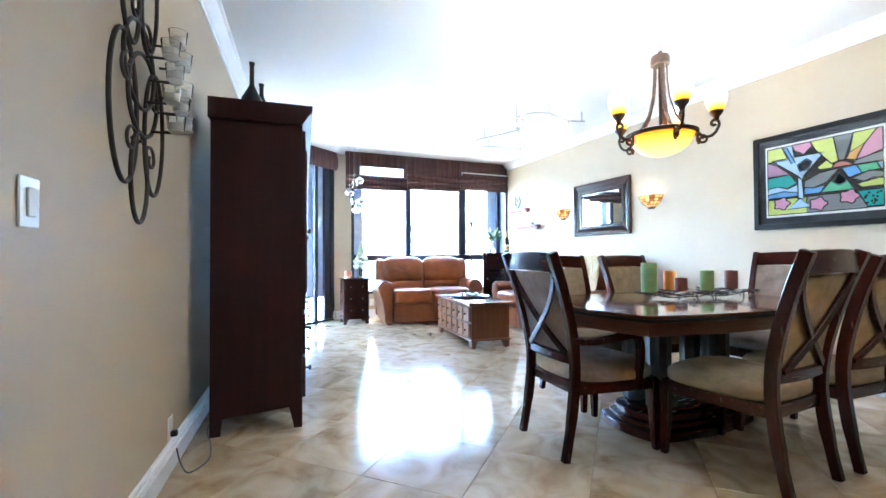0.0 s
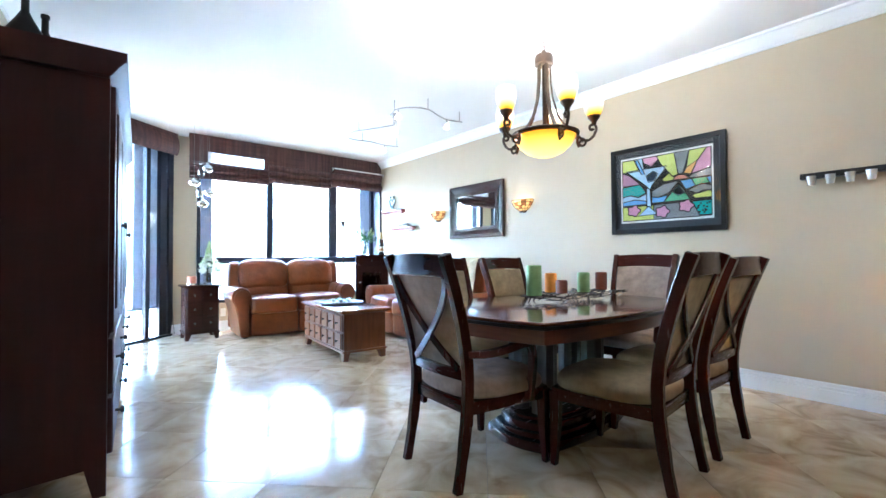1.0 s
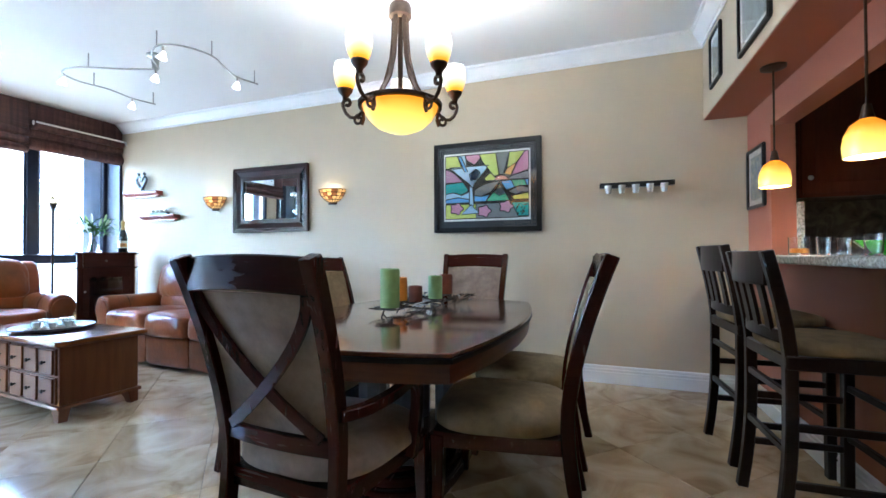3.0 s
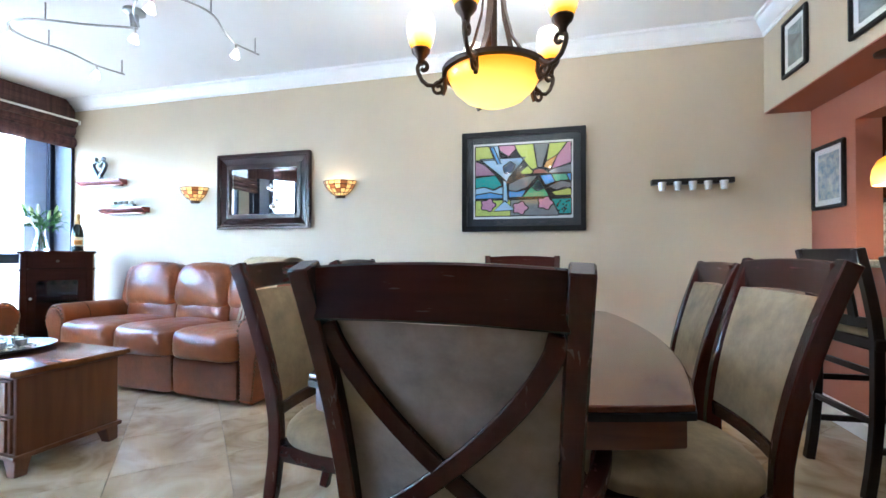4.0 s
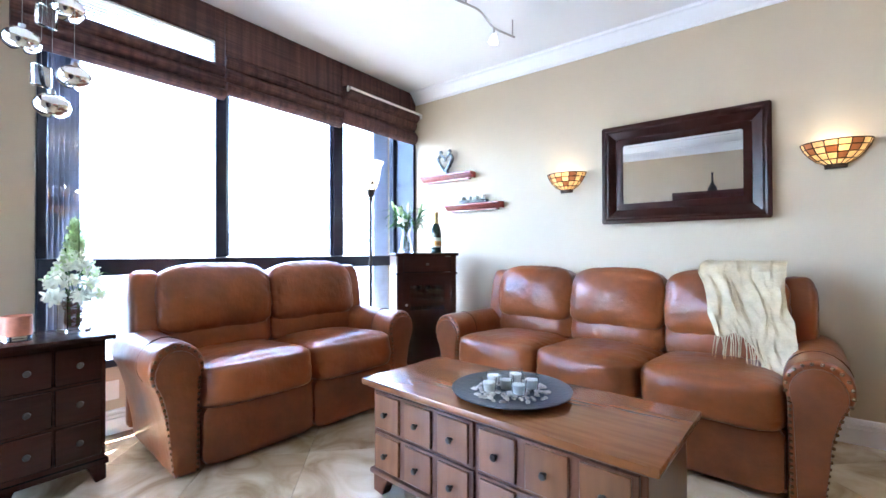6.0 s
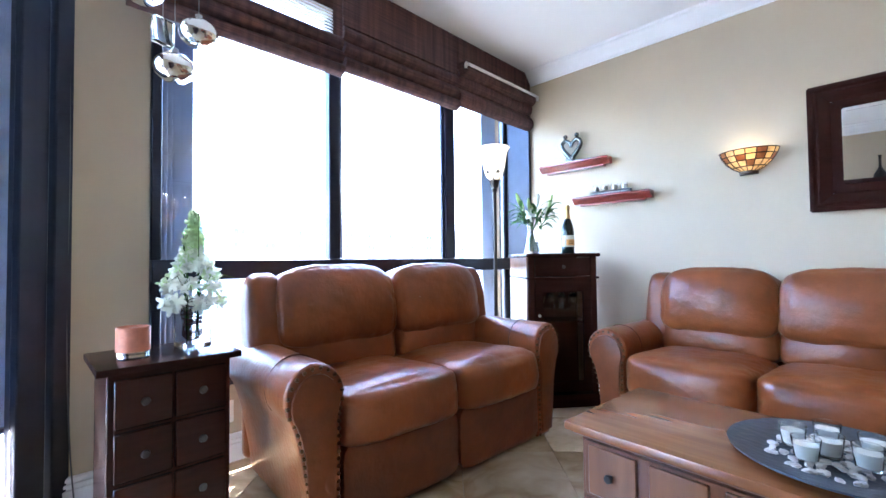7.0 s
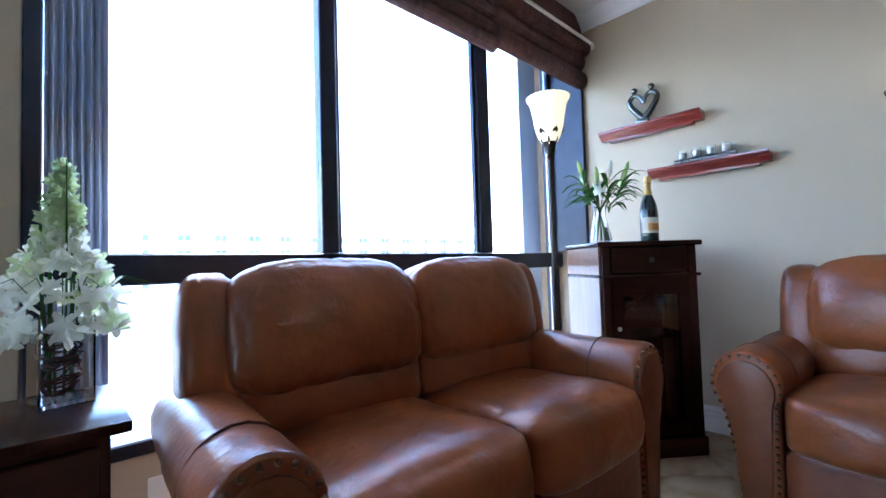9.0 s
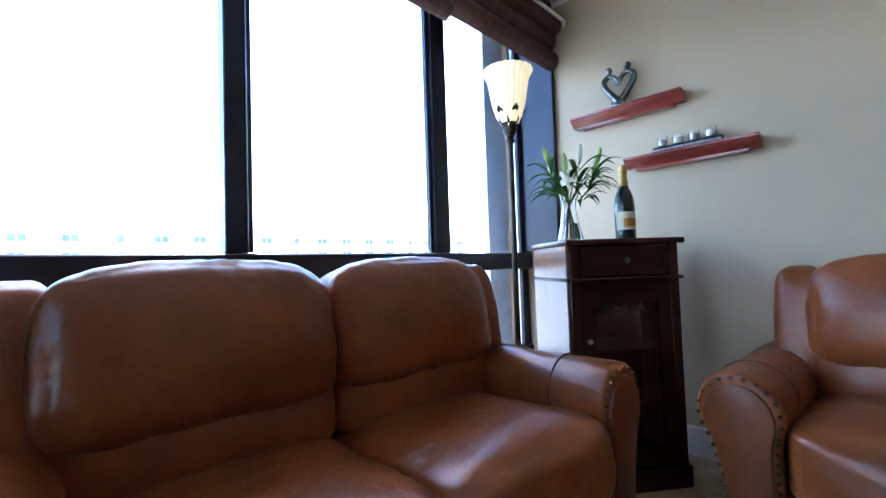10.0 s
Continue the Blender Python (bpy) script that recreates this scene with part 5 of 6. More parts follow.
for v in sh.verts:
    a = math.atan2(v.co.y, v.co.x)
    v.co.x *= 1.1 + 0.035 * math.cos(22 * a)
    v.co.y *= 1.1 + 0.035 * math.cos(22 * a)
    v.co.z *= 1.12
part("shade", move(sh, pose(0, 0, 1.535)), M_FROST, fl, "ribbed cream glass bell shade")

# glass globes hung in a cluster by the column
mob = thing("hanging_globes", "cluster of mirrored glass globes hung by the window", "ornament", pose(1.39, 6.50, 0))
for dx, dy, z, kind in ((0.0, 0.0, 1.72, 0), (-0.03, 0.03, 1.85, 1), (0.07, -0.02, 1.86, 0), (-0.09, 0.03, 1.98, 0), (-0.02, 0.0, 2.10, 1), (0.06, 0.04, 2.18, 0)):
    part("wire", tube([(dx, dy, z), (dx, dy, CEIL)], 0.001, 5), M_NICKEL, mob)
    if kind:
        c = part("glass_block", move(boxm(-0.035, 0.035, -0.015, 0.015, -0.045, 0.045, 0.006, 2), pose(dx, dy, z, 0, 0, 20)), M_GLASS, mob)
    else:
        g = part("globe", move(lathe([(0.0, -0.05), (0.034, -0.045), (0.058, -0.024), (0.065, 0.0), (0.058, 0.024), (0.034, 0.045), (0.0, 0.05)], 28), pose(dx, dy, z)), M_MIRROR, mob, "mirrored glass globe")
        part("neck", move(lathe([(0.012, 0.0), (0.012, 0.03), (0, 0.03)], 12), pose(dx, dy, z + 0.038)), M_NICKEL, mob)

# ---- on the east wall ----
def on_east(y, z):
    """Axes of a flat thing on the east wall: x runs to the room's south, -y out of the wall."""
    return pose(EAST, y, z, 0, 0, -90)


AWD, AHT = 0.98, 0.815
art = thing("framed_print", "black framed pop-art print of a martini glass at sunset", "picture", on_east(2.113, 1.648))
part("frame", ring_frame(AWD, AHT, AWD - 0.085, AHT - 0.085, 0.0, -0.035), M_BLACK, art)
part("mat_board", boxm(-AWD / 2 + 0.04, AWD / 2 - 0.04, -0.012, -0.004, -AHT / 2 + 0.04, AHT / 2 - 0.04), M_CHAR, art, smooth=False)
part("inner_mat", boxm(-0.395, 0.395, -0.0145, -0.012, -0.305, 0.312), M_WHITE, art, smooth=False)
part("pane", boxm(-AWD / 2 + 0.042, AWD / 2 - 0.042, -0.024, -0.022, -AHT / 2 + 0.042, AHT / 2 - 0.042), M_GLASS, art, smooth=False).visible_shadow = False
PW, PH = 0.76, 0.575


def shape(name, pts, paint, layer, ink=0.0045):
    """A flat patch of the print with a black outline; pts run over 0..1 of the picture, y down."""
    q = [((x - 0.5) * PW, (0.5 - y) * PH + 0.004) for x, y in pts]
    y0 = -0.0150 - 0.0006 * layer
    part(name, prism(q, y0, y0 + 0.0003, "y"), paint, art, smooth=False)
    if ink:
        part("ink_line", bar([(a, y0 - 0.0002, b) for a, b in q + q[:1]], ink * 2, 0.0006, (0, 1, 0)), M_INK, art, smooth=False)


P_ = PAINT
part("print_sheet", boxm(-PW / 2, PW / 2, -0.0152, -0.0146, -PH / 2 + 0.004, PH / 2 + 0.004), M_INK, art, smooth=False)
for pts, c in (
        ([(0, 0), (0.15, 0), (0.24, 0.2), (0.05, 0.2), (0, 0.19)], "lime"), ([(0.15, 0), (0.25, 0), (0.27, 0.18), (0.2, 0.17)], "sky"),
        ([(0.25, 0), (0.42, 0), (0.44, 0.06), (0.36, 0.16), (0.27, 0.08)], "pink"), ([(0.42, 0), (0.62, 0), (0.66, 0.33), (0.6, 0.36), (0.46, 0.12)], "lime"),
        ([(0.62, 0), (0.78, 0), (0.71, 0.33), (0.66, 0.33)], "grey"), ([(0.78, 0), (0.96, 0), (0.87, 0.16), (0.75, 0.25)], "lime"),
        ([(0.75, 0.25), (0.87, 0.16), (0.8, 0.36), (0.72, 0.33)], "orange"), ([(0.96, 0), (1, 0), (1, 0.28), (0.78, 0.38), (0.87, 0.16)], "pink"),
        ([(0, 0.2), (0.1, 0.26), (0.22, 0.42), (0, 0.42)], "mauve"), ([(0.05, 0.18), (0.54, 0.18), (0.36, 0.46), (0.34, 0.52), (0.3, 0.46)], "sky"),
        ([(0.3, 0.3), (0.38, 0.23), (0.43, 0.28), (0.4, 0.38), (0.32, 0.4)], "blue"), ([(0.48, 0.38), (0.56, 0.3), (0.62, 0.38), (0.6, 0.42), (0.5, 0.42)], "lime"),
        ([(0.6, 0.42), (0.63, 0.36), (0.68, 0.345), (0.73, 0.36), (0.77, 0.42)], "brick"), ([(0.77, 0.42), (0.8, 0.36), (1, 0.3), (1, 0.42)], "grey"),
        ([(0, 0.44), (0.22, 0.42), (0.29, 0.56), (0.2, 0.62), (0.1, 0.58), (0, 0.6)], "teal"), ([(0, 0.6), (0.1, 0.58), (0.2, 0.63), (0.3, 0.58), (0.3, 0.7), (0.16, 0.66), (0, 0.69)], "sky"),
        ([(0, 0.69), (0.16, 0.66), (0.3, 0.7), (0.3, 0.75), (0, 0.75)], "blue"), ([(0.36, 0.55), (0.5, 0.46), (0.66, 0.44), (0.56, 0.6), (0.44, 0.66), (0.36, 0.64)], "grey"),
        ([(0.36, 0.64), (0.44, 0.66), (0.54, 0.64), (0.5, 0.74), (0.36, 0.74)], "blue"), ([(0.5, 0.74), (0.67, 0.48), (0.78, 0.74)], "green"),
        ([(0.6, 0.6), (0.67, 0.5), (0.74, 0.62), (0.66, 0.66)], "sky"), ([(0.68, 0.44), (0.8, 0.43), (0.84, 0.54), (0.74, 0.58)], "blue"),
        ([(0.8, 0.43), (0.95, 0.43), (0.98, 0.52), (0.84, 0.54)], "green"), ([(0.95, 0.43), (1, 0.43), (1, 0.54), (0.98, 0.52)], "blue"),
        ([(0.76, 0.6), (0.9, 0.52), (1, 0.56), (1, 0.62), (0.86, 0.66)], "grey"), ([(0.8, 0.68), (0.93, 0.62), (1, 0.64), (1, 0.73), (0.84, 0.73)], "lime"),
        ([(0, 0.77), (0.38, 0.77), (0.38, 1), (0, 1)], "lime"), ([(0.38, 0.77), (0.8, 0.77), (0.88, 1), (0.38, 1)], "grey"), ([(0.8, 0.77), (1, 0.77), (1, 0.98), (0.88, 0.98)], "teal")):
    shape("colour_field", pts, P_[c], 1)
for pts, c in (([(0.16, 0.02), (0.2, 0.02), (0.28, 0.26), (0.24, 0.26)], "blue"), ([(0.3, 0.48), (0.34, 0.52), (0.355, 0.8), (0.30, 0.8)], "sky"), ([(0.32, 0.78), (0.42, 0.92), (0.2, 0.93)], "sky")):
    shape("glass_motif", pts, P_[c], 2)
for cx, cy in ((0.14, 0.84), (0.48, 0.89), (0.74, 0.83)):
    shape("flower_motif", [(cx + 0.075 * math.cos(a) * (1 + 0.16 * math.cos(5 * a)), cy + 0.085 * math.sin(a) * (1 + 0.16 * math.cos(5 * a))) for a in np.linspace(0, 2 * math.pi, 31)[:-1]], P_["pink"], 2)
random.seed(9)
for k in range(14):
    x, y = random.uniform(0.86, 0.99), random.uniform(0.79, 0.96)
    shape("dot_motif", [(x + 0.011 * math.cos(a), y + 0.014 * math.sin(a)) for a in np.linspace(0, 2 * math.pi, 9)[:-1]], M_INK, 2, 0)

MW, MH = 1.015, 0.72
mi = thing("wall_mirror", "large wall mirror in a wide dark mahogany frame", "mirror", on_east(4.525, 1.648))
part("outer_frame", ring_frame(MW, MH, MW - 0.05, MH - 0.05, 0.0, -0.045, 0.007), M_FRAME, mi)
field = ring_frame(MW - 0.05, MH - 0.05, MW - 0.20, MH - 0.20, 0.0, -0.040, 0)
for v in field.verts:                           # the field slopes in towards the glass
    if v.co.y < -0.01 and abs(v.co.x) < MW / 2 - 0.06:
        v.co.y = -0.016
part("frame_field", field, M_FRAME, mi, smooth=False)
part("bead", ring_frame(MW - 0.072, MH - 0.072, MW - 0.095, MH - 0.095, -0.02, -0.041, 0.004), M_FRAME, mi)
part("inner_frame", ring_frame(MW - 0.2, MH - 0.2, MW - 0.29, MH - 0.29, 0.0, -0.03, 0.006), M_FRAME, mi)
part("glass", boxm(-MW / 2 + 0.1, MW / 2 - 0.1, -0.012, -0.004, -MH / 2 + 0.1, MH / 2 - 0.1), M_MIRROR, mi, "mirror glass", smooth=False)
part("bevel", ring_frame(MW - 0.28, MH - 0.28, MW - 0.33, MH - 0.33, -0.010, -0.0145, 0), M_MIRROR, mi, smooth=False)

vb = thing("votive_rail", "black wall rail carrying five small glass votive cups", "candle holder", on_east(0.892, 1.59))
part("rail", boxm(-0.27, 0.27, -0.055, 0.0, -0.02, 0.02, 0.003), M_BLACK, vb)
for k in range(5):
    c = part("cup", move(lathe([(0.0, -0.05), (0.02, -0.048), (0.027, 0.0), (0.029, 0.015), (0.026, 0.015), (0.022, -0.03), (0, -0.042)], 16), pose(-0.205 + 0.1 * k, -0.07, -0.022)), M_CHROME, vb)
    part("candle", move(lathe([(0, -0.038), (0.019, -0.036), (0.02, -0.01), (0, -0.01)], 14), pose(-0.205 + 0.1 * k, -0.07, -0.022)), M_WAXW, c)

SHELFP = [(0, 0), (0.095, 0), (0.095, -0.012), (0.087, -0.016), (0.082, -0.028), (0.062, -0.04), (0.048, -0.055), (0, -0.055)]
for y0, y1, z in ((6.19, 6.79, 1.832), (5.89, 6.49, 1.532)):
    s_ = thing("wall_shelf", "red mahogany moulded floating wall shelf", "shelf", pose(EAST, 0, z), group="floating shelves")
    part("board", prism([(-a, b) for a, b in SHELFP], y0, y1, "y", 0.002, 1), M_REDSH, s_)
    part("back_cleat", boxm(-0.05, 0.0, y0 + 0.05, y1 - 0.05, -0.07, -0.055, 0.002), M_REDSH, s_)
# heart sculpture: two bent figures as one plain form
hs = bmesh.new()
for s in (-1, 1):
    hs = join(hs, tube(curve([(0.0, 0.0, 0.03), (s * 0.035, 0, 0.07), (s * 0.075, 0, 0.125), (s * 0.082, 0, 0.165), (s * 0.05, 0, 0.19), (s * 0.012, 0, 0.165), (s * 0.005, 0, 0.13)], 8), 0.022, 10, 0.010))
    bmesh.ops.create_icosphere(hs, subdivisions=2, radius=0.02, matrix=Matrix.Translation((s * 0.052, 0, 0.222)))
hs = join(hs, boxm(-0.045, 0.03, -0.025, 0.025, 0.0, 0.035, 0.01, 2))
ob = solo("heart_sculpture", hs, M_SILVER, "polished pewter heart-shaped sculpture on the upper shelf", "sculpture")
ob.matrix_basis = pose(EAST - 0.045, 6.51, 1.832, 0, 0, -90)
# word block with four votives
wb = thing("word_block", "black block with white lettering carrying four votive glasses", "ornament", pose(EAST - 0.045, 6.19, 1.532, 0, 0, -90))
part("block", boxm(-0.155, 0.155, -0.02, 0.02, 0.0, 0.03, 0.002), M_BLACK, wb)
txt = bpy.data.curves.new("lettering", "FONT")
txt.body, txt.size, txt.align_x, txt.extrude = "laugh some, live a lot, dream some, love a lot", 0.0165, "CENTER", 0.0003
lt = new("lettering", txt)
bpy.context.view_layer.update()
me = bpy.data.meshes.new_from_object(lt.evaluated_get(bpy.context.evaluated_depsgraph_get()))
bpy.data.objects.remove(lt)
me.materials.clear()
me.materials.append(M_WHITE)
lt = new("lettering", me)
lt.parent = wb
lt.matrix_basis = pose(0, -0.0205, 0.011, 90)
for k in range(4):
    c = part("votive_glass", move(lathe([(0, 0), (0.022, 0.0), (0.025, 0.05), (0.0225, 0.05), (0.02, 0.004), (0, 0.004)], 18), pose(-0.112 + 0.073 * k, 0, 0.03)), M_GLASS, wb)
    part("candle", move(lathe([(0, 0.005), (0.0195, 0.005), (0.021, 0.034), (0, 0.034)], 16), pose(-0.112 + 0.073 * k, 0, 0.03)), M_WAXW, c)

for y, z in ((2.73, 0.21), (3.72, 0.115 + 0.09)):
    o = thing("wall_outlet", "ivory duplex wall outlet", "outlet", on_east(y, z))
    part("plate", boxm(-0.035, 0.035, -0.006, 0, -0.057, 0.057, 0.003), M_PLASTIC, o)
    for dz in (-0.022, 0.022):
        part("socket", boxm(-0.015, 0.015, -0.008, -0.006, dz - 0.013, dz + 0.013, 0.002), M_CREAM, o)

# ---- on the west wall and armoire ----
sw = thing("light_switch", "white rocker light switch plate", "switch", WEST @ pose(0, -1.58, 1.155))
part("plate", boxm(0, 0.006, -0.04, 0.04, -0.06, 0.06, 0.003), M_PLASTIC, sw)
part("rocker", boxm(0.006, 0.012, -0.017, 0.017, -0.035, 0.035, 0.003), M_WHITE, sw)

ws = thing("wall_candelabra", "wrought iron scrolled wall candle holder with glass cups", "candle holder", WEST @ pose(0.0, -0.945, 1.665))
def oval(cy, cz, ry, rz, tilt=0):
    return [(0.03, cy + ry * math.cos(a) * math.cos(tilt) - rz * math.sin(a) * math.sin(tilt), cz + ry * math.cos(a) * math.sin(tilt) + rz * math.sin(a) * math.cos(tilt)) for a in np.linspace(0, 2 * math.pi, 33)]
for cy, cz, ry, rz, ti in ((-0.12, 0.33, 0.085, 0.20, 0.1), (0.08, 0.36, 0.085, 0.20, -0.12), (-0.17, -0.12, 0.12, 0.26, 0.05), (0.14, -0.14, 0.11, 0.25, -0.05), (-0.02, -0.34, 0.085, 0.17, 0.0), (-0.02, 0.08, 0.15, 0.16, 0.6), (0.02, -0.02, 0.15, 0.16, -0.6)):
    part("iron_loop", tube(oval(cy, cz, ry, rz, ti), 0.008, 7), M_IRON, ws)
for cy, cz, a0, a1 in ((-0.10, -0.22, 0, 420), (0.10, -0.25, 180, -240), (-0.06, 0.27, 0, 400), (0.06, 0.22, 180, -220), (-0.14, 0.02, 90, 480), (0.14, 0.0, 90, -300)):
    part("iron_scroll", tube([(0.03, cy + x, cz + z) for x, z in scroll((0, 0), 0.06, 0.012, a0, a1, 26)], 0.006, 6), M_IRON, ws)
for cy, cz in ((0.0, -0.2), (0.0, 0.3)):
    part("wall_stud", tube([(0.0, cy, cz), (0.032, cy, cz)], 0.007, 7), M_IRON, ws)
for cy, cz in ((0.02, 0.17), (0.12, 0.26), (0.2, 0.2), (0.08, 0.1), (0.22, 0.08), (0.04, 0.0), (0.17, 0.0), (0.24, -0.06), (0.1, -0.1)):
    h = part("cup_ring", tube([(0.03, cy, cz - 0.035), (0.10, cy, cz - 0.035)], 0.005, 6), M_IRON, ws)
    part("glass_cup", move(lathe([(0, -0.035), (0.028, -0.033), (0.034, 0.02), (0.036, 0.035), (0.032, 0.035), (0.028, -0.02), (0, -0.028)], 16), pose(0.12, cy, cz)), M_GLASS, h)
    part("candle", move(lathe([(0, -0.028), (0.026, -0.026), (0.028, 0.005), (0, 0.005)], 14), pose(0.12, cy, cz)), M_WAXW, h)

for y, h_, x in ((0.16, 0.30, 0.20), (0.34, 0.24, 0.24), (1.82, 0.30, 0.26)):
    b = lathe([(0, 0), (0.05, 0), (0.062, 0.03), (0.06, 0.07), (0.03, 0.125), (0.014, 0.16), (0.013, h_ - 0.02), (0.017, h_ - 0.015), (0.017, h_), (0, h_)], 20)
    ob = solo("decor_bottle", b, M_BLACK, "matte black tapered bottle standing on the armoire", "bottle", group="bottles on the armoire")
    ob.matrix_basis = WEST @ pose(0.108 + x, -0.115 + y, 1.94)
cd = solo("power_cord", tube(curve([(0.03, -0.35, 0.10), (0.05, -0.36, 0.03), (0.10, -0.42, 0.005), (0.16, -0.30, 0.005), (0.13, -0.1, 0.005), (0.08, 0.08, 0.01), (0.07, 0.3, 0.01)], 8), 0.004, 6), M_CORD, "grey power cord lying by the baseboard", "cord")
cd.matrix_basis = WEST @ pose(0, -0.1, 0)
oc = thing("wall_outlet", "ivory wall outlet with a black plug in it", "outlet", WEST @ pose(0, -0.45, 0.2))
part("plate", boxm(0, 0.006, -0.035, 0.035, -0.057, 0.057, 0.003), M_PLASTIC, oc)
part("plug", boxm(0.006, 0.035, -0.012, 0.012, -0.04, -0.012, 0.004), M_BLACK, oc)

# ---- pictures on the soffit and the pier ----
def small_picture(m, w, h, label, art_m):
    t = thing("framed_picture", label, "picture", m, group="small framed pictures")
    part("frame", ring_frame(w, h, w - 0.045, h - 0.045, 0.0, 0.022), M_BLACK, t)
    part("mat_board", boxm(-w / 2 + 0.02, w / 2 - 0.02, 0.002, 0.006, -h / 2 + 0.02, h / 2 - 0.02), M_WHITE, t, smooth=False)
    part("picture", boxm(-w / 2 + 0.06, w / 2 - 0.06, 0.006, 0.008, -h / 2 + 0.06, h / 2 - 0.06), art_m, t, smooth=False)
    part("pane", boxm(-w / 2 + 0.021, w / 2 - 0.021, 0.014, 0.016, -h / 2 + 0.021, h / 2 - 0.021), M_GLASS, t, smooth=False).visible_shadow = False
    return t


A_GREY = mat("faded grey photo", (0.06, 0.075, 0.08), 0.5, var=0, scale=14, c2=(0.30, 0.36, 0.38))
A_TOWN = mat("watercolour street", (0.10, 0.22, 0.36), 0.6, var=0, scale=22, c2=(0.72, 0.68, 0.55))
for x in (3.86, 3.13, 2.40):
    small_picture(pose(x, 0.42, 2.365), 0.27 if x > 3.5 else 0.46, 0.36 if x > 3.5 else 0.48, "black framed grey photo print on the soffit", A_GREY)
small_picture(pose(4.07, 0.14, 1.565), 0.33, 0.42, "black framed watercolour street view with white mat", A_TOWN)

# ---- on the bar and in the kitchen ----
cg = thing("candle_glass", "clear glass tumbler with a lit amber candle", "candle", pose(3.55, 0.10, 1.035))
part("tumbler", lathe([(0, 0), (0.05, 0), (0.052, 0.10), (0.048, 0.10), (0.046, 0.008), (0, 0.008)], 24), M_GLASS, cg)
part("candle", lathe([(0, 0.009), (0.044, 0.009), (0.045, 0.035), (0, 0.035)], 20), M_WAXO, cg)
gb = solo("serving_bowl", lathe([(0, 0), (0.05, 0), (0.055, 0.012), (0.12, 0.055), (0.17, 0.10), (0.165, 0.105), (0.115, 0.062), (0.05, 0.02), (0, 0.018)], 32), M_LIMEG, "shiny lime green glass serving bowl on the bar", "bowl")
gb.matrix_basis = pose(3.06, -0.02, 1.035) @ Matrix.Diagonal((0.55, 0.55, 0.62, 1))
for x, y in ((3.36, -0.02), (3.27, 0.1), (2.9, 0.08)):
    g = solo("drinking_glass", lathe([(0, 0), (0.028, 0), (0.033, 0.09), (0.03, 0.09), (0.026, 0.006), (0, 0.006)], 18), M_GLASS, "clear drinking glass on the granite bar", "glass", group="glasses on the bar")
    g.matrix_basis = pose(x, y, 1.035)

# ---- on the dining table ----
cs = thing("candle_stand", "black wire candle stand with leaf shapes", "candle holder", pose(2.80, 2.09, 0.744))
random.seed(3)
for k in range(9):
    y0, ph = random.uniform(-0.15, 0.11), random.uniform(0, 6)
    pth = [(-0.42 + 0.84 * i / 9, y0 + 0.045 * math.sin(i * 0.9 + ph), 0.035 + 0.014 * math.sin(i * 1.3 + ph)) for i in range(10)]
    part("wire", tube(curve(pth, 4), 0.003, 5), M_IRON, cs)
for k in range(44):
    x, y = random.uniform(-0.42, 0.42), random.uniform(-0.19, 0.14)
    lf = bmesh.new()
    w_, l_ = random.uniform(0.010, 0.017), random.uniform(0.03, 0.05)
    vs = [lf.verts.new(p) for p in ((0, -l_, 0), (w_, -l_ * 0.2, 0.006), (0, l_, 0.0), (-w_, -l_ * 0.2, 0.006), (0, 0, 0.0))]
    for a, b in ((0, 1), (1, 2), (2, 3), (3, 0)):
        lf.faces.new((vs[a], vs[b], vs[4]))
    bmesh.ops.solidify(lf, geom=lf.faces[:], thickness=0.0015)
    part("leaf", move(lf, pose(x, y, random.uniform(0.02, 0.05), random.uniform(-25, 25), random.uniform(-25, 25), random.uniform(0, 360))), M_IRON if k % 2 else M_CHROME, cs)
for x, y in ((-0.4, 0.05), (0.4, -0.03), (-0.15, -0.1), (0.15, 0.1), (0, -0.09), (-0.28, 0.1), (0.3, 0.08)):
    part("foot", tube([(x, y, 0.035), (x * 1.03, y * 1.2, 0.0)], 0.004, 6), M_IRON, cs)
for x, y, r, h_, m_, lab in ((2.35, 2.08, 0.046, 0.182, M_WAXG, "tall green pillar candle"), (2.634, 2.165, 0.039, 0.125, M_WAXO, "orange pillar candle"), (2.61, 2.064, 0.037, 0.083, M_WAXB, "short brown pillar candle"),
                             (2.80, 2.025, 0.04, 0.128, M_WAXG, "green pillar candle"), (3.096, 2.066, 0.04, 0.122, M_WAXB, "brown pillar candle")):
    t = thing("pillar_candle", lab + " on the wire stand", "candle", pose(x + 0.03, y + 0.02, 0.794), group="candles on the dining table")
    part("wax", lathe([(0, 0), (r, 0), (r, h_ - 0.006), (r - 0.004, h_), (r - 0.008, h_ - 0.002), (r * 0.5, h_ - 0.012), (0, h_ - 0.012)], 26), m_, t)
    part("wick", tube([(0, 0, h_ - 0.012), (0.002, 0, h_ + 0.004)], 0.0015, 5), M_INK, t)
    dish = part("dish", lathe([(0, -0.012), (0.03, -0.012), (r + 0.012, -0.002), (r + 0.012, 0.0), (0, 0.0)], 22), M_IRON, cs)
    dish.matrix_basis = pose(x - 2.77, y - 2.05, 0.05)

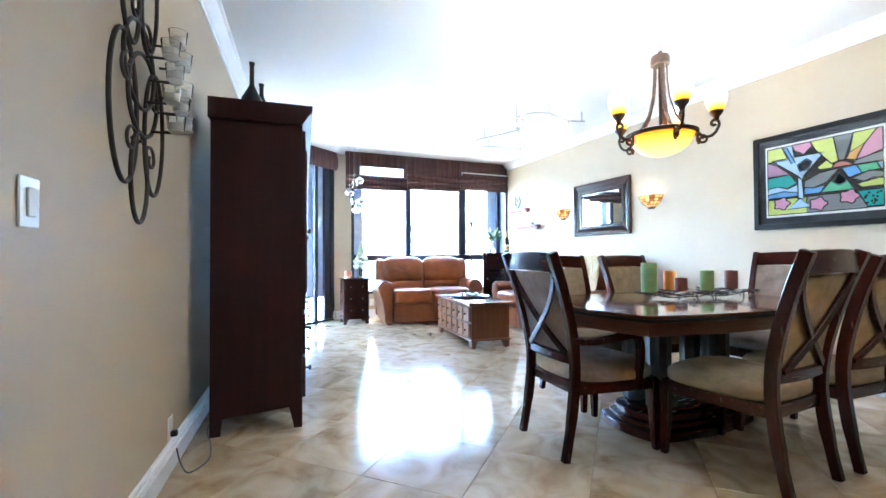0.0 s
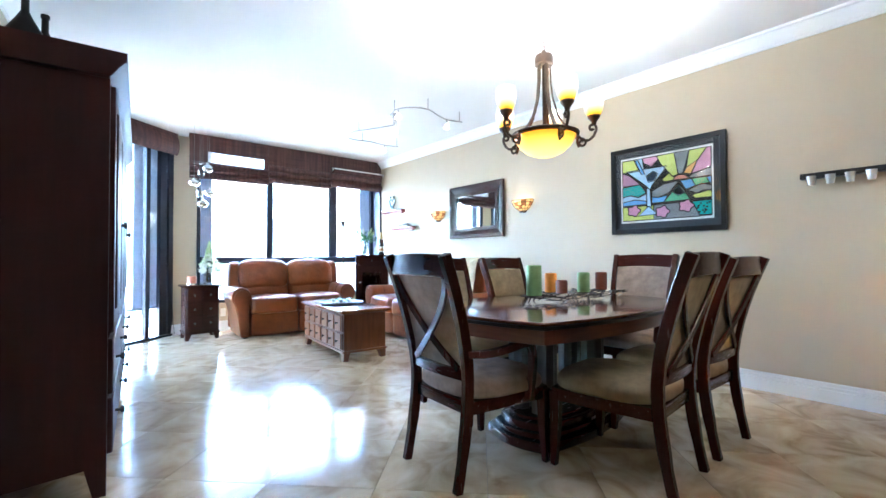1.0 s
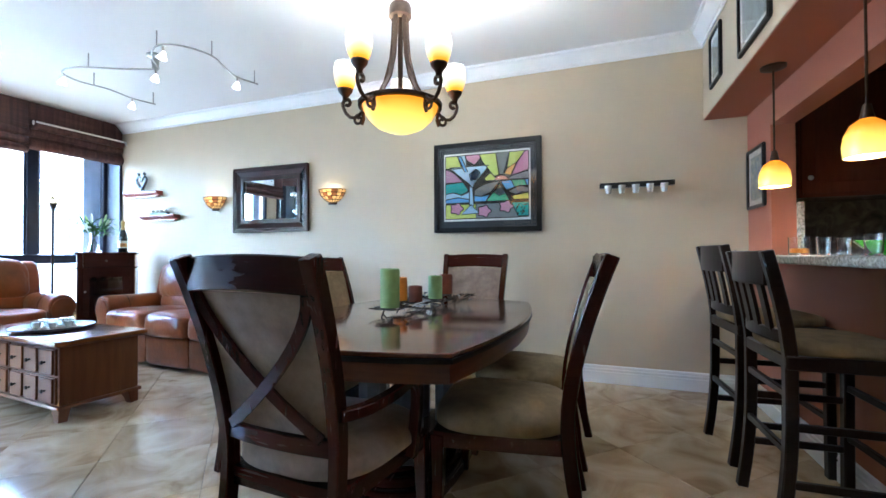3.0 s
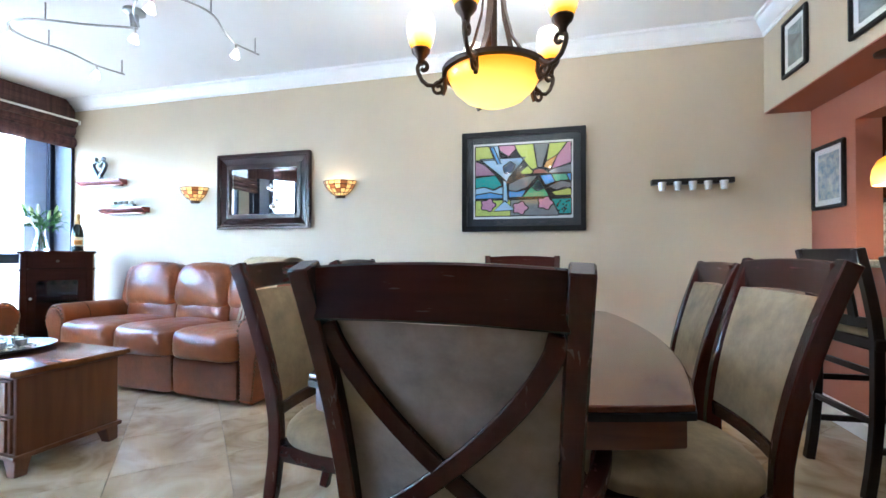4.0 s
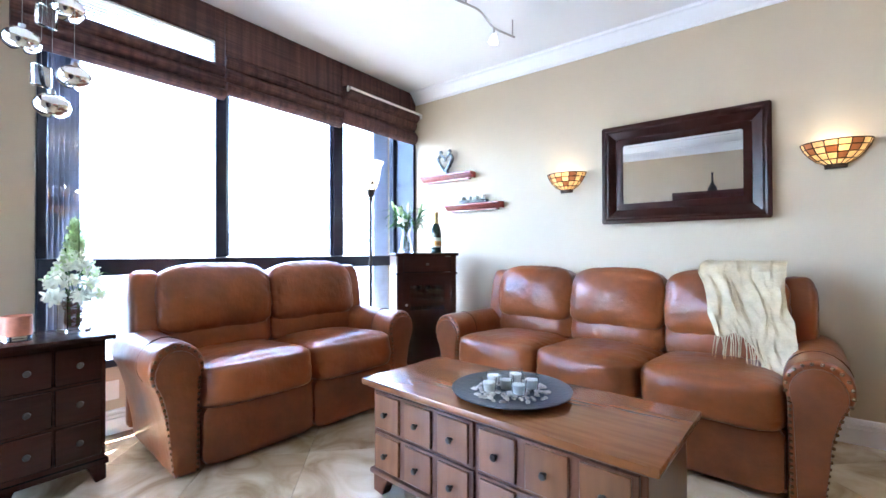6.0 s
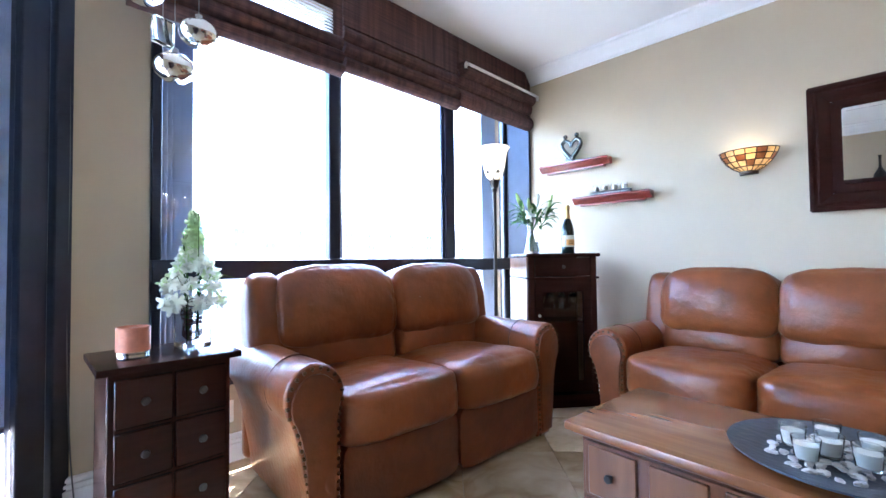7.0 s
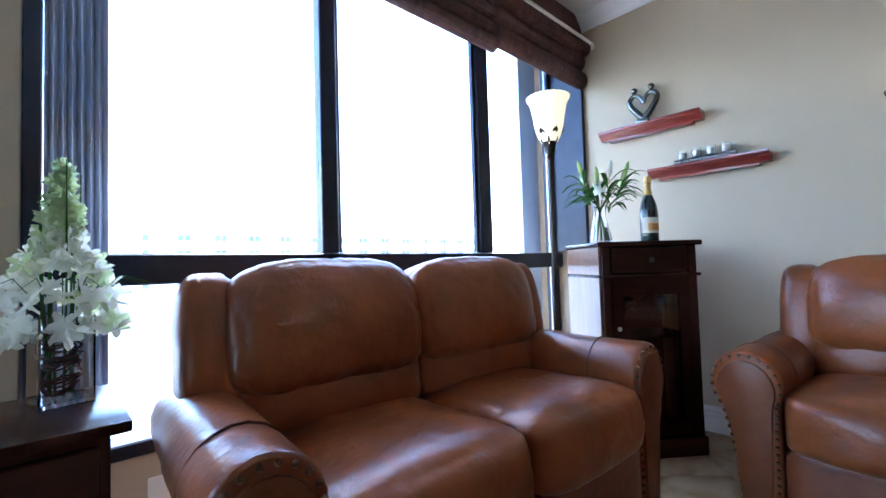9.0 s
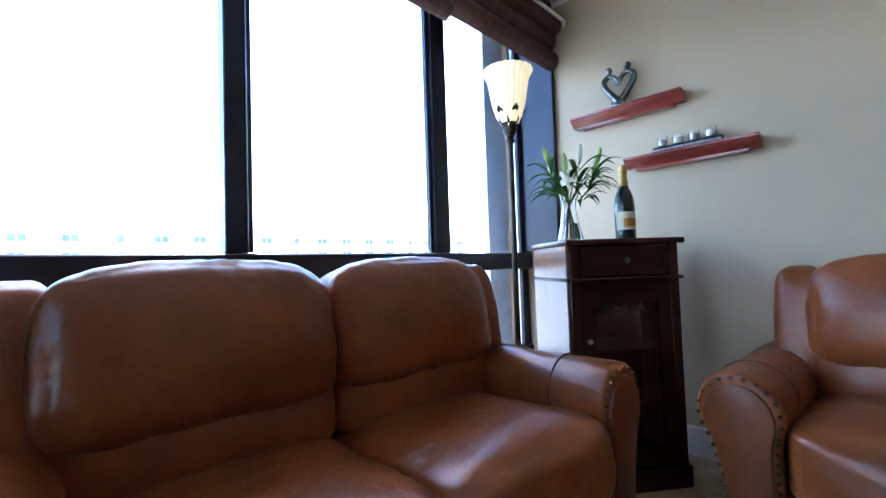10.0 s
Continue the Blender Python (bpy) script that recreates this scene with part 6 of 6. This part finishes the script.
# ---- on the coffee table ----
ty = thing("round_tray", "dark hammered round tray filled with river pebbles", "tray", pose(2.485, 4.865, 0.512))
part("tray", lathe([(0, 0), (0.13, 0.0), (0.17, 0.008), (0.235, 0.022), (0.238, 0.028), (0.17, 0.016), (0.13, 0.008), (0, 0.008)], 44), M_SLATE, ty)
random.seed(12)
for k in range(120):
    a, r = random.uniform(0, 6.28), 0.155 * math.sqrt(random.random())
    pb = bmesh.new()
    bmesh.ops.create_icosphere(pb, subdivisions=1, radius=1)
    for v in pb.verts:
        v.co = Vector((v.co.x * random.uniform(0.011, 0.014), v.co.y * random.uniform(0.008, 0.011), v.co.z * 0.007))
    part("pebble", move(pb, pose(r * math.cos(a), r * math.sin(a), 0.014 + 0.012 * (1 - r / 0.155) * random.random(), random.uniform(-20, 20), random.uniform(-20, 20), random.uniform(0, 180))), M_PEBBLE, ty)
for k, (x, y) in enumerate(((-0.07, 0.06), (0.02, 0.095), (0.095, 0.03), (0.06, -0.06), (-0.03, -0.05), (-0.005, 0.02))):
    t = thing("votive_candle", "small clear glass votive with white wax", "candle", pose(2.485 + x, 4.865 + y, 0.528), group="votives on the tray")
    part("glass", lathe([(0, 0), (0.024, 0.0), (0.031, 0.055), (0.0285, 0.055), (0.022, 0.005), (0, 0.005)], 18), M_GLASS, t)
    part("wax", lathe([(0, 0.006), (0.0215, 0.006), (0.0265, 0.04), (0, 0.04)], 16), M_WAXW, t)

# ---- on the end table ----
pc = thing("jar_candle", "salmon marbled candle on a clear glass base", "candle", pose(1.315, 6.74, 0.695))
part("base", lathe([(0, 0), (0.05, 0), (0.052, 0.018), (0, 0.018)], 26), M_GLASS, pc)
part("wax", lathe([(0, 0.019), (0.054, 0.019), (0.054, 0.105), (0.05, 0.108), (0.046, 0.098), (0, 0.096)], 28), M_WAXP, pc)
va = thing("flower_vase", "square glass vase of white orchids with coiled twigs", "vase", pose(1.528, 6.80, 0.695, 0, 0, 12))
part("vase", join(boxm(-0.05, 0.05, -0.05, 0.05, 0.0, 0.012), boxm(-0.05, -0.046, -0.05, 0.05, 0.012, 0.20), boxm(0.046, 0.05, -0.05, 0.05, 0.012, 0.20), boxm(-0.046, 0.046, -0.05, -0.046, 0.012, 0.20), boxm(-0.046, 0.046, 0.046, 0.05, 0.012, 0.20)), M_GLASS, va, smooth=False)
random.seed(21)
for k in range(20):
    r, z0, ti = random.uniform(0.028, 0.042), random.uniform(0.05, 0.17), random.uniform(-0.8, 0.8)
    part("coiled_twig", tube([(r * math.cos(a), r * math.sin(a), z0 + 0.025 * math.sin(a + ti) * ti * 2) for a in np.linspace(0, 5.5, 18)], 0.0022, 5), M_TWIG, va)
def flower(p, size, m_, seed):
    random.seed(seed)
    bm = bmesh.new()
    for k in range(5):
        a = 72 * k + random.uniform(-15, 15)
        pt = [bm.verts.new(q) for q in ((0, 0, 0), (size * 0.32, -size * 0.28, size * 0.10), (size * 0.8, -size * 0.2, size * 0.2), (size, 0, size * 0.12), (size * 0.8, size * 0.2, size * 0.2), (size * 0.32, size * 0.28, size * 0.10), (size * 0.55, 0, size * 0.05))]
        R = pose(0, 0, 0, 0, random.uniform(-25, 25), a)
        for q in pt:
            q.co = R @ q.co
        for i in range(6):
            bm.faces.new((pt[i], pt[(i + 1) % 6], pt[6])) if i else bm.faces.new((pt[0], pt[1], pt[6]))
    bmesh.ops.remove_doubles(bm, verts=bm.verts, dist=1e-5)
    return move(bm, Matrix.Translation(p) @ pose(0, 0, 0, random.uniform(20, 110), random.uniform(-40, 40), random.uniform(0, 360)))
for k in range(260):
    random.seed(100 + k)
    u = random.random()
    z = 0.19 + 0.37 * u ** 1.1
    rad = (0.115 - 0.075 * min(1, max(0, u - 0.25) / 0.3) - 0.03 * max(0, u - 0.55) / 0.45) * math.sqrt(random.uniform(0.2, 1))
    a = random.uniform(0, 6.28)
    part("blossom", flower((rad * math.cos(a), rad * math.sin(a), z - (0.03 if u < 0.12 else 0)), 0.030 * (1 - 0.55 * u) + 0.006, M_PETALG if u > 0.55 or k % 5 == 0 else M_PETAL, 300 + k), M_PETALG if u > 0.6 or k % 6 == 0 else M_PETAL, va)
for k in range(9):
    random.seed(60 + k)
    a, r = random.uniform(0, 6.28), random.uniform(0.01, 0.05)
    part("stem", tube([(0.02 * math.cos(a), 0.02 * math.sin(a), 0.02), (r * math.cos(a), r * math.sin(a), 0.25), (r * 1.1 * math.cos(a), r * math.sin(a), 0.40 + 0.02 * k)], 0.003, 5, 0.0015), M_LEAF, va)
for k in range(8):
    a = radians(-40 + 20 * k if k < 4 else 140 + 20 * k)
    part("grass_blade", tube([(0.03 * math.cos(a), 0.03 * math.sin(a), 0.2), (0.12 * math.cos(a), 0.1 * math.sin(a), 0.29), (0.19 * math.cos(a), 0.15 * math.sin(a), 0.265)], 0.0016, 4, 0.0006), M_LEAF, va)

# ---- on the wine cabinet ----
lv = thing("lily_vase", "flared clear glass vase of white lilies in water", "vase", pose(3.75, 6.59, 1.0785))
part("vase", lathe([(0, 0), (0.062, 0.0), (0.064, 0.01), (0.045, 0.09), (0.032, 0.16), (0.036, 0.20), (0.05, 0.235), (0.048, 0.235), (0.033, 0.20), (0.029, 0.16), (0.041, 0.09), (0.058, 0.014), (0, 0.012)], 28), M_GLASS, lv)
part("water", lathe([(0, 0.0125), (0.0565, 0.0145), (0.0400, 0.088), (0, 0.088)], 26), M_WATER, lv)
random.seed(8)
for k in range(9):
    a = 2 * math.pi * k / 9 + random.uniform(-0.2, 0.2)
    sp, h_ = random.uniform(0.05, 0.13), random.uniform(0.27, 0.36)
    tip = Vector((sp * math.cos(a), sp * math.sin(a), h_))
    st = part("stem", tube(curve([(-0.03 * math.cos(a), -0.03 * math.sin(a), 0.02), (0, 0, 0.17), tip * 0.75 + Vector((0, 0, 0.07)), tip], 6), 0.003, 6), M_LEAF, lv)
    d = Vector((math.cos(a) * 0.35, math.sin(a) * 0.35, 1)).normalized()
    bud = lathe([(0, 0), (0.008, 0.01), (0.014, 0.045), (0.010, 0.085), (0, 0.105)], 10)
    part("bud", move(bud, Matrix.Translation(tip) @ d.to_track_quat("Z", "Y").to_matrix().to_4x4()), M_BUD if k % 3 else M_PETAL, st)
    for q in range(7):
        b = a + random.uniform(-1.3, 1.3)
        l_ = random.uniform(0.09, 0.15)
        o = tip * random.uniform(0.62, 0.95)
        leaf = bmesh.new()
        prev = []
        for i in range(7):
            u = i / 6
            c = o + Vector((math.cos(b) * l_ * u, math.sin(b) * l_ * u, 0.05 * math.sin(u * 2.2) - 0.035 * u * u + (0.05 if q % 2 else -0.02) * u))
            w_ = 0.0125 * math.sin(math.pi * min(1, 0.1 + u * 0.9))
            n_ = Vector((-math.sin(b), math.cos(b), 0))
            prev.append([leaf.verts.new(c - n_ * w_), leaf.verts.new(c - Vector((0, 0, 0.003))), leaf.verts.new(c + n_ * w_)])
        for p, q2 in zip(prev, prev[1:]):
            for j in (0, 1):
                leaf.faces.new((p[j], p[j + 1], q2[j + 1], q2[j]))
        part("leaf", leaf, M_LEAF, st)
lb = part("lily_bloom", flower((-0.12, -0.06, 0.28), 0.06, M_PETAL, 5), M_PETAL, lv)
wb2 = thing("champagne_bottle", "dark green champagne bottle with gold foil and orange label", "bottle", pose(3.94, 6.40, 1.0785))
part("glass", lathe([(0, 0), (0.044, 0.0), (0.047, 0.008), (0.047, 0.17), (0.040, 0.215), (0.020, 0.265), (0.016, 0.29), (0.016, 0.33), (0, 0.33)], 30), M_BOTTLE, wb2)
part("foil", lathe([(0.0215, 0.265), (0.0175, 0.29), (0.0175, 0.33), (0.021, 0.334), (0.021, 0.355), (0.015, 0.365), (0, 0.366)], 24), M_GOLD, wb2, "gold foil")
for nm, r, z0, z1, a0, a1, m_ in (("label", 0.0476, 0.05, 0.135, 150, 330, M_CREAM), ("label", 0.0480, 0.062, 0.105, 195, 285, M_LABELO), ("neck_band", 0.0222, 0.262, 0.285, 0, 360, M_GOLD)):
    bm = bmesh.new()
    c = [(r * math.cos(radians(a)), r * math.sin(radians(a))) for a in np.linspace(a0, a1, 17)]
    lo, hi = [bm.verts.new((x, y, z0)) for x, y in c], [bm.verts.new((x, y, z1)) for x, y in c]
    for i in range(16):
        bm.faces.new((lo[i], lo[i + 1], hi[i + 1], hi[i]))
    part(nm, bm, m_, wb2)
for z in (0.072, 0.082, 0.092):
    bm = bmesh.new()
    c = [(0.0483 * math.cos(radians(a)), 0.0483 * math.sin(radians(a))) for a in np.linspace(215, 265, 7)]
    lo, hi = [bm.verts.new((x, y, z)) for x, y in c], [bm.verts.new((x, y, z + 0.004)) for x, y in c]
    for i in range(6):
        bm.faces.new((lo[i], lo[i + 1], hi[i + 1], hi[i]))
    part("label_line", bm, M_INK, wb2)

# cables by the column and under the window
solo("window_cable", tube(curve([(1.15, 7.19, 2.3), (1.157, 7.192, 1.4), (1.153, 7.19, 0.8), (1.167, 7.185, 0.3), (1.185, 7.18, 0.02)], 8), 0.003, 5), M_CORD, "thin grey cable hanging down the column edge", "cord")
ou = thing("wall_outlet", "ivory wall outlet under the window", "outlet", pose(1.78, WIN, 0.26))
part("plate", boxm(-0.035, 0.035, -0.006, 0, -0.057, 0.057, 0.003), M_PLASTIC, ou)


# ---- floor tiles, laid on the diagonal ----
TS = 0.50
tile_bm = boxm(-TS / 2 + 0.0012, TS / 2 - 0.0012, -TS / 2 + 0.0012, TS / 2 - 0.0012, -0.01, 0.0, 0.0012)
tile_me = bpy.data.meshes.new("tile")
tile_bm.to_mesh(tile_me)
tile_bm.free()
tile_me.materials.append(M_TILE)
rot = pose(2.0, 3.2, 0, 0, 0, 45)
for i in range(-12, 13):
    for j in range(-12, 13):
        c = rot @ Vector((i * TS, j * TS, 0))
        if -0.75 < c.x < 4.55 and -1.2 < c.y < 7.45:
            ob = new("tile", tile_me)
            ob.parent = floor
            ob.matrix_basis = rot @ pose(i * TS, j * TS, 0)
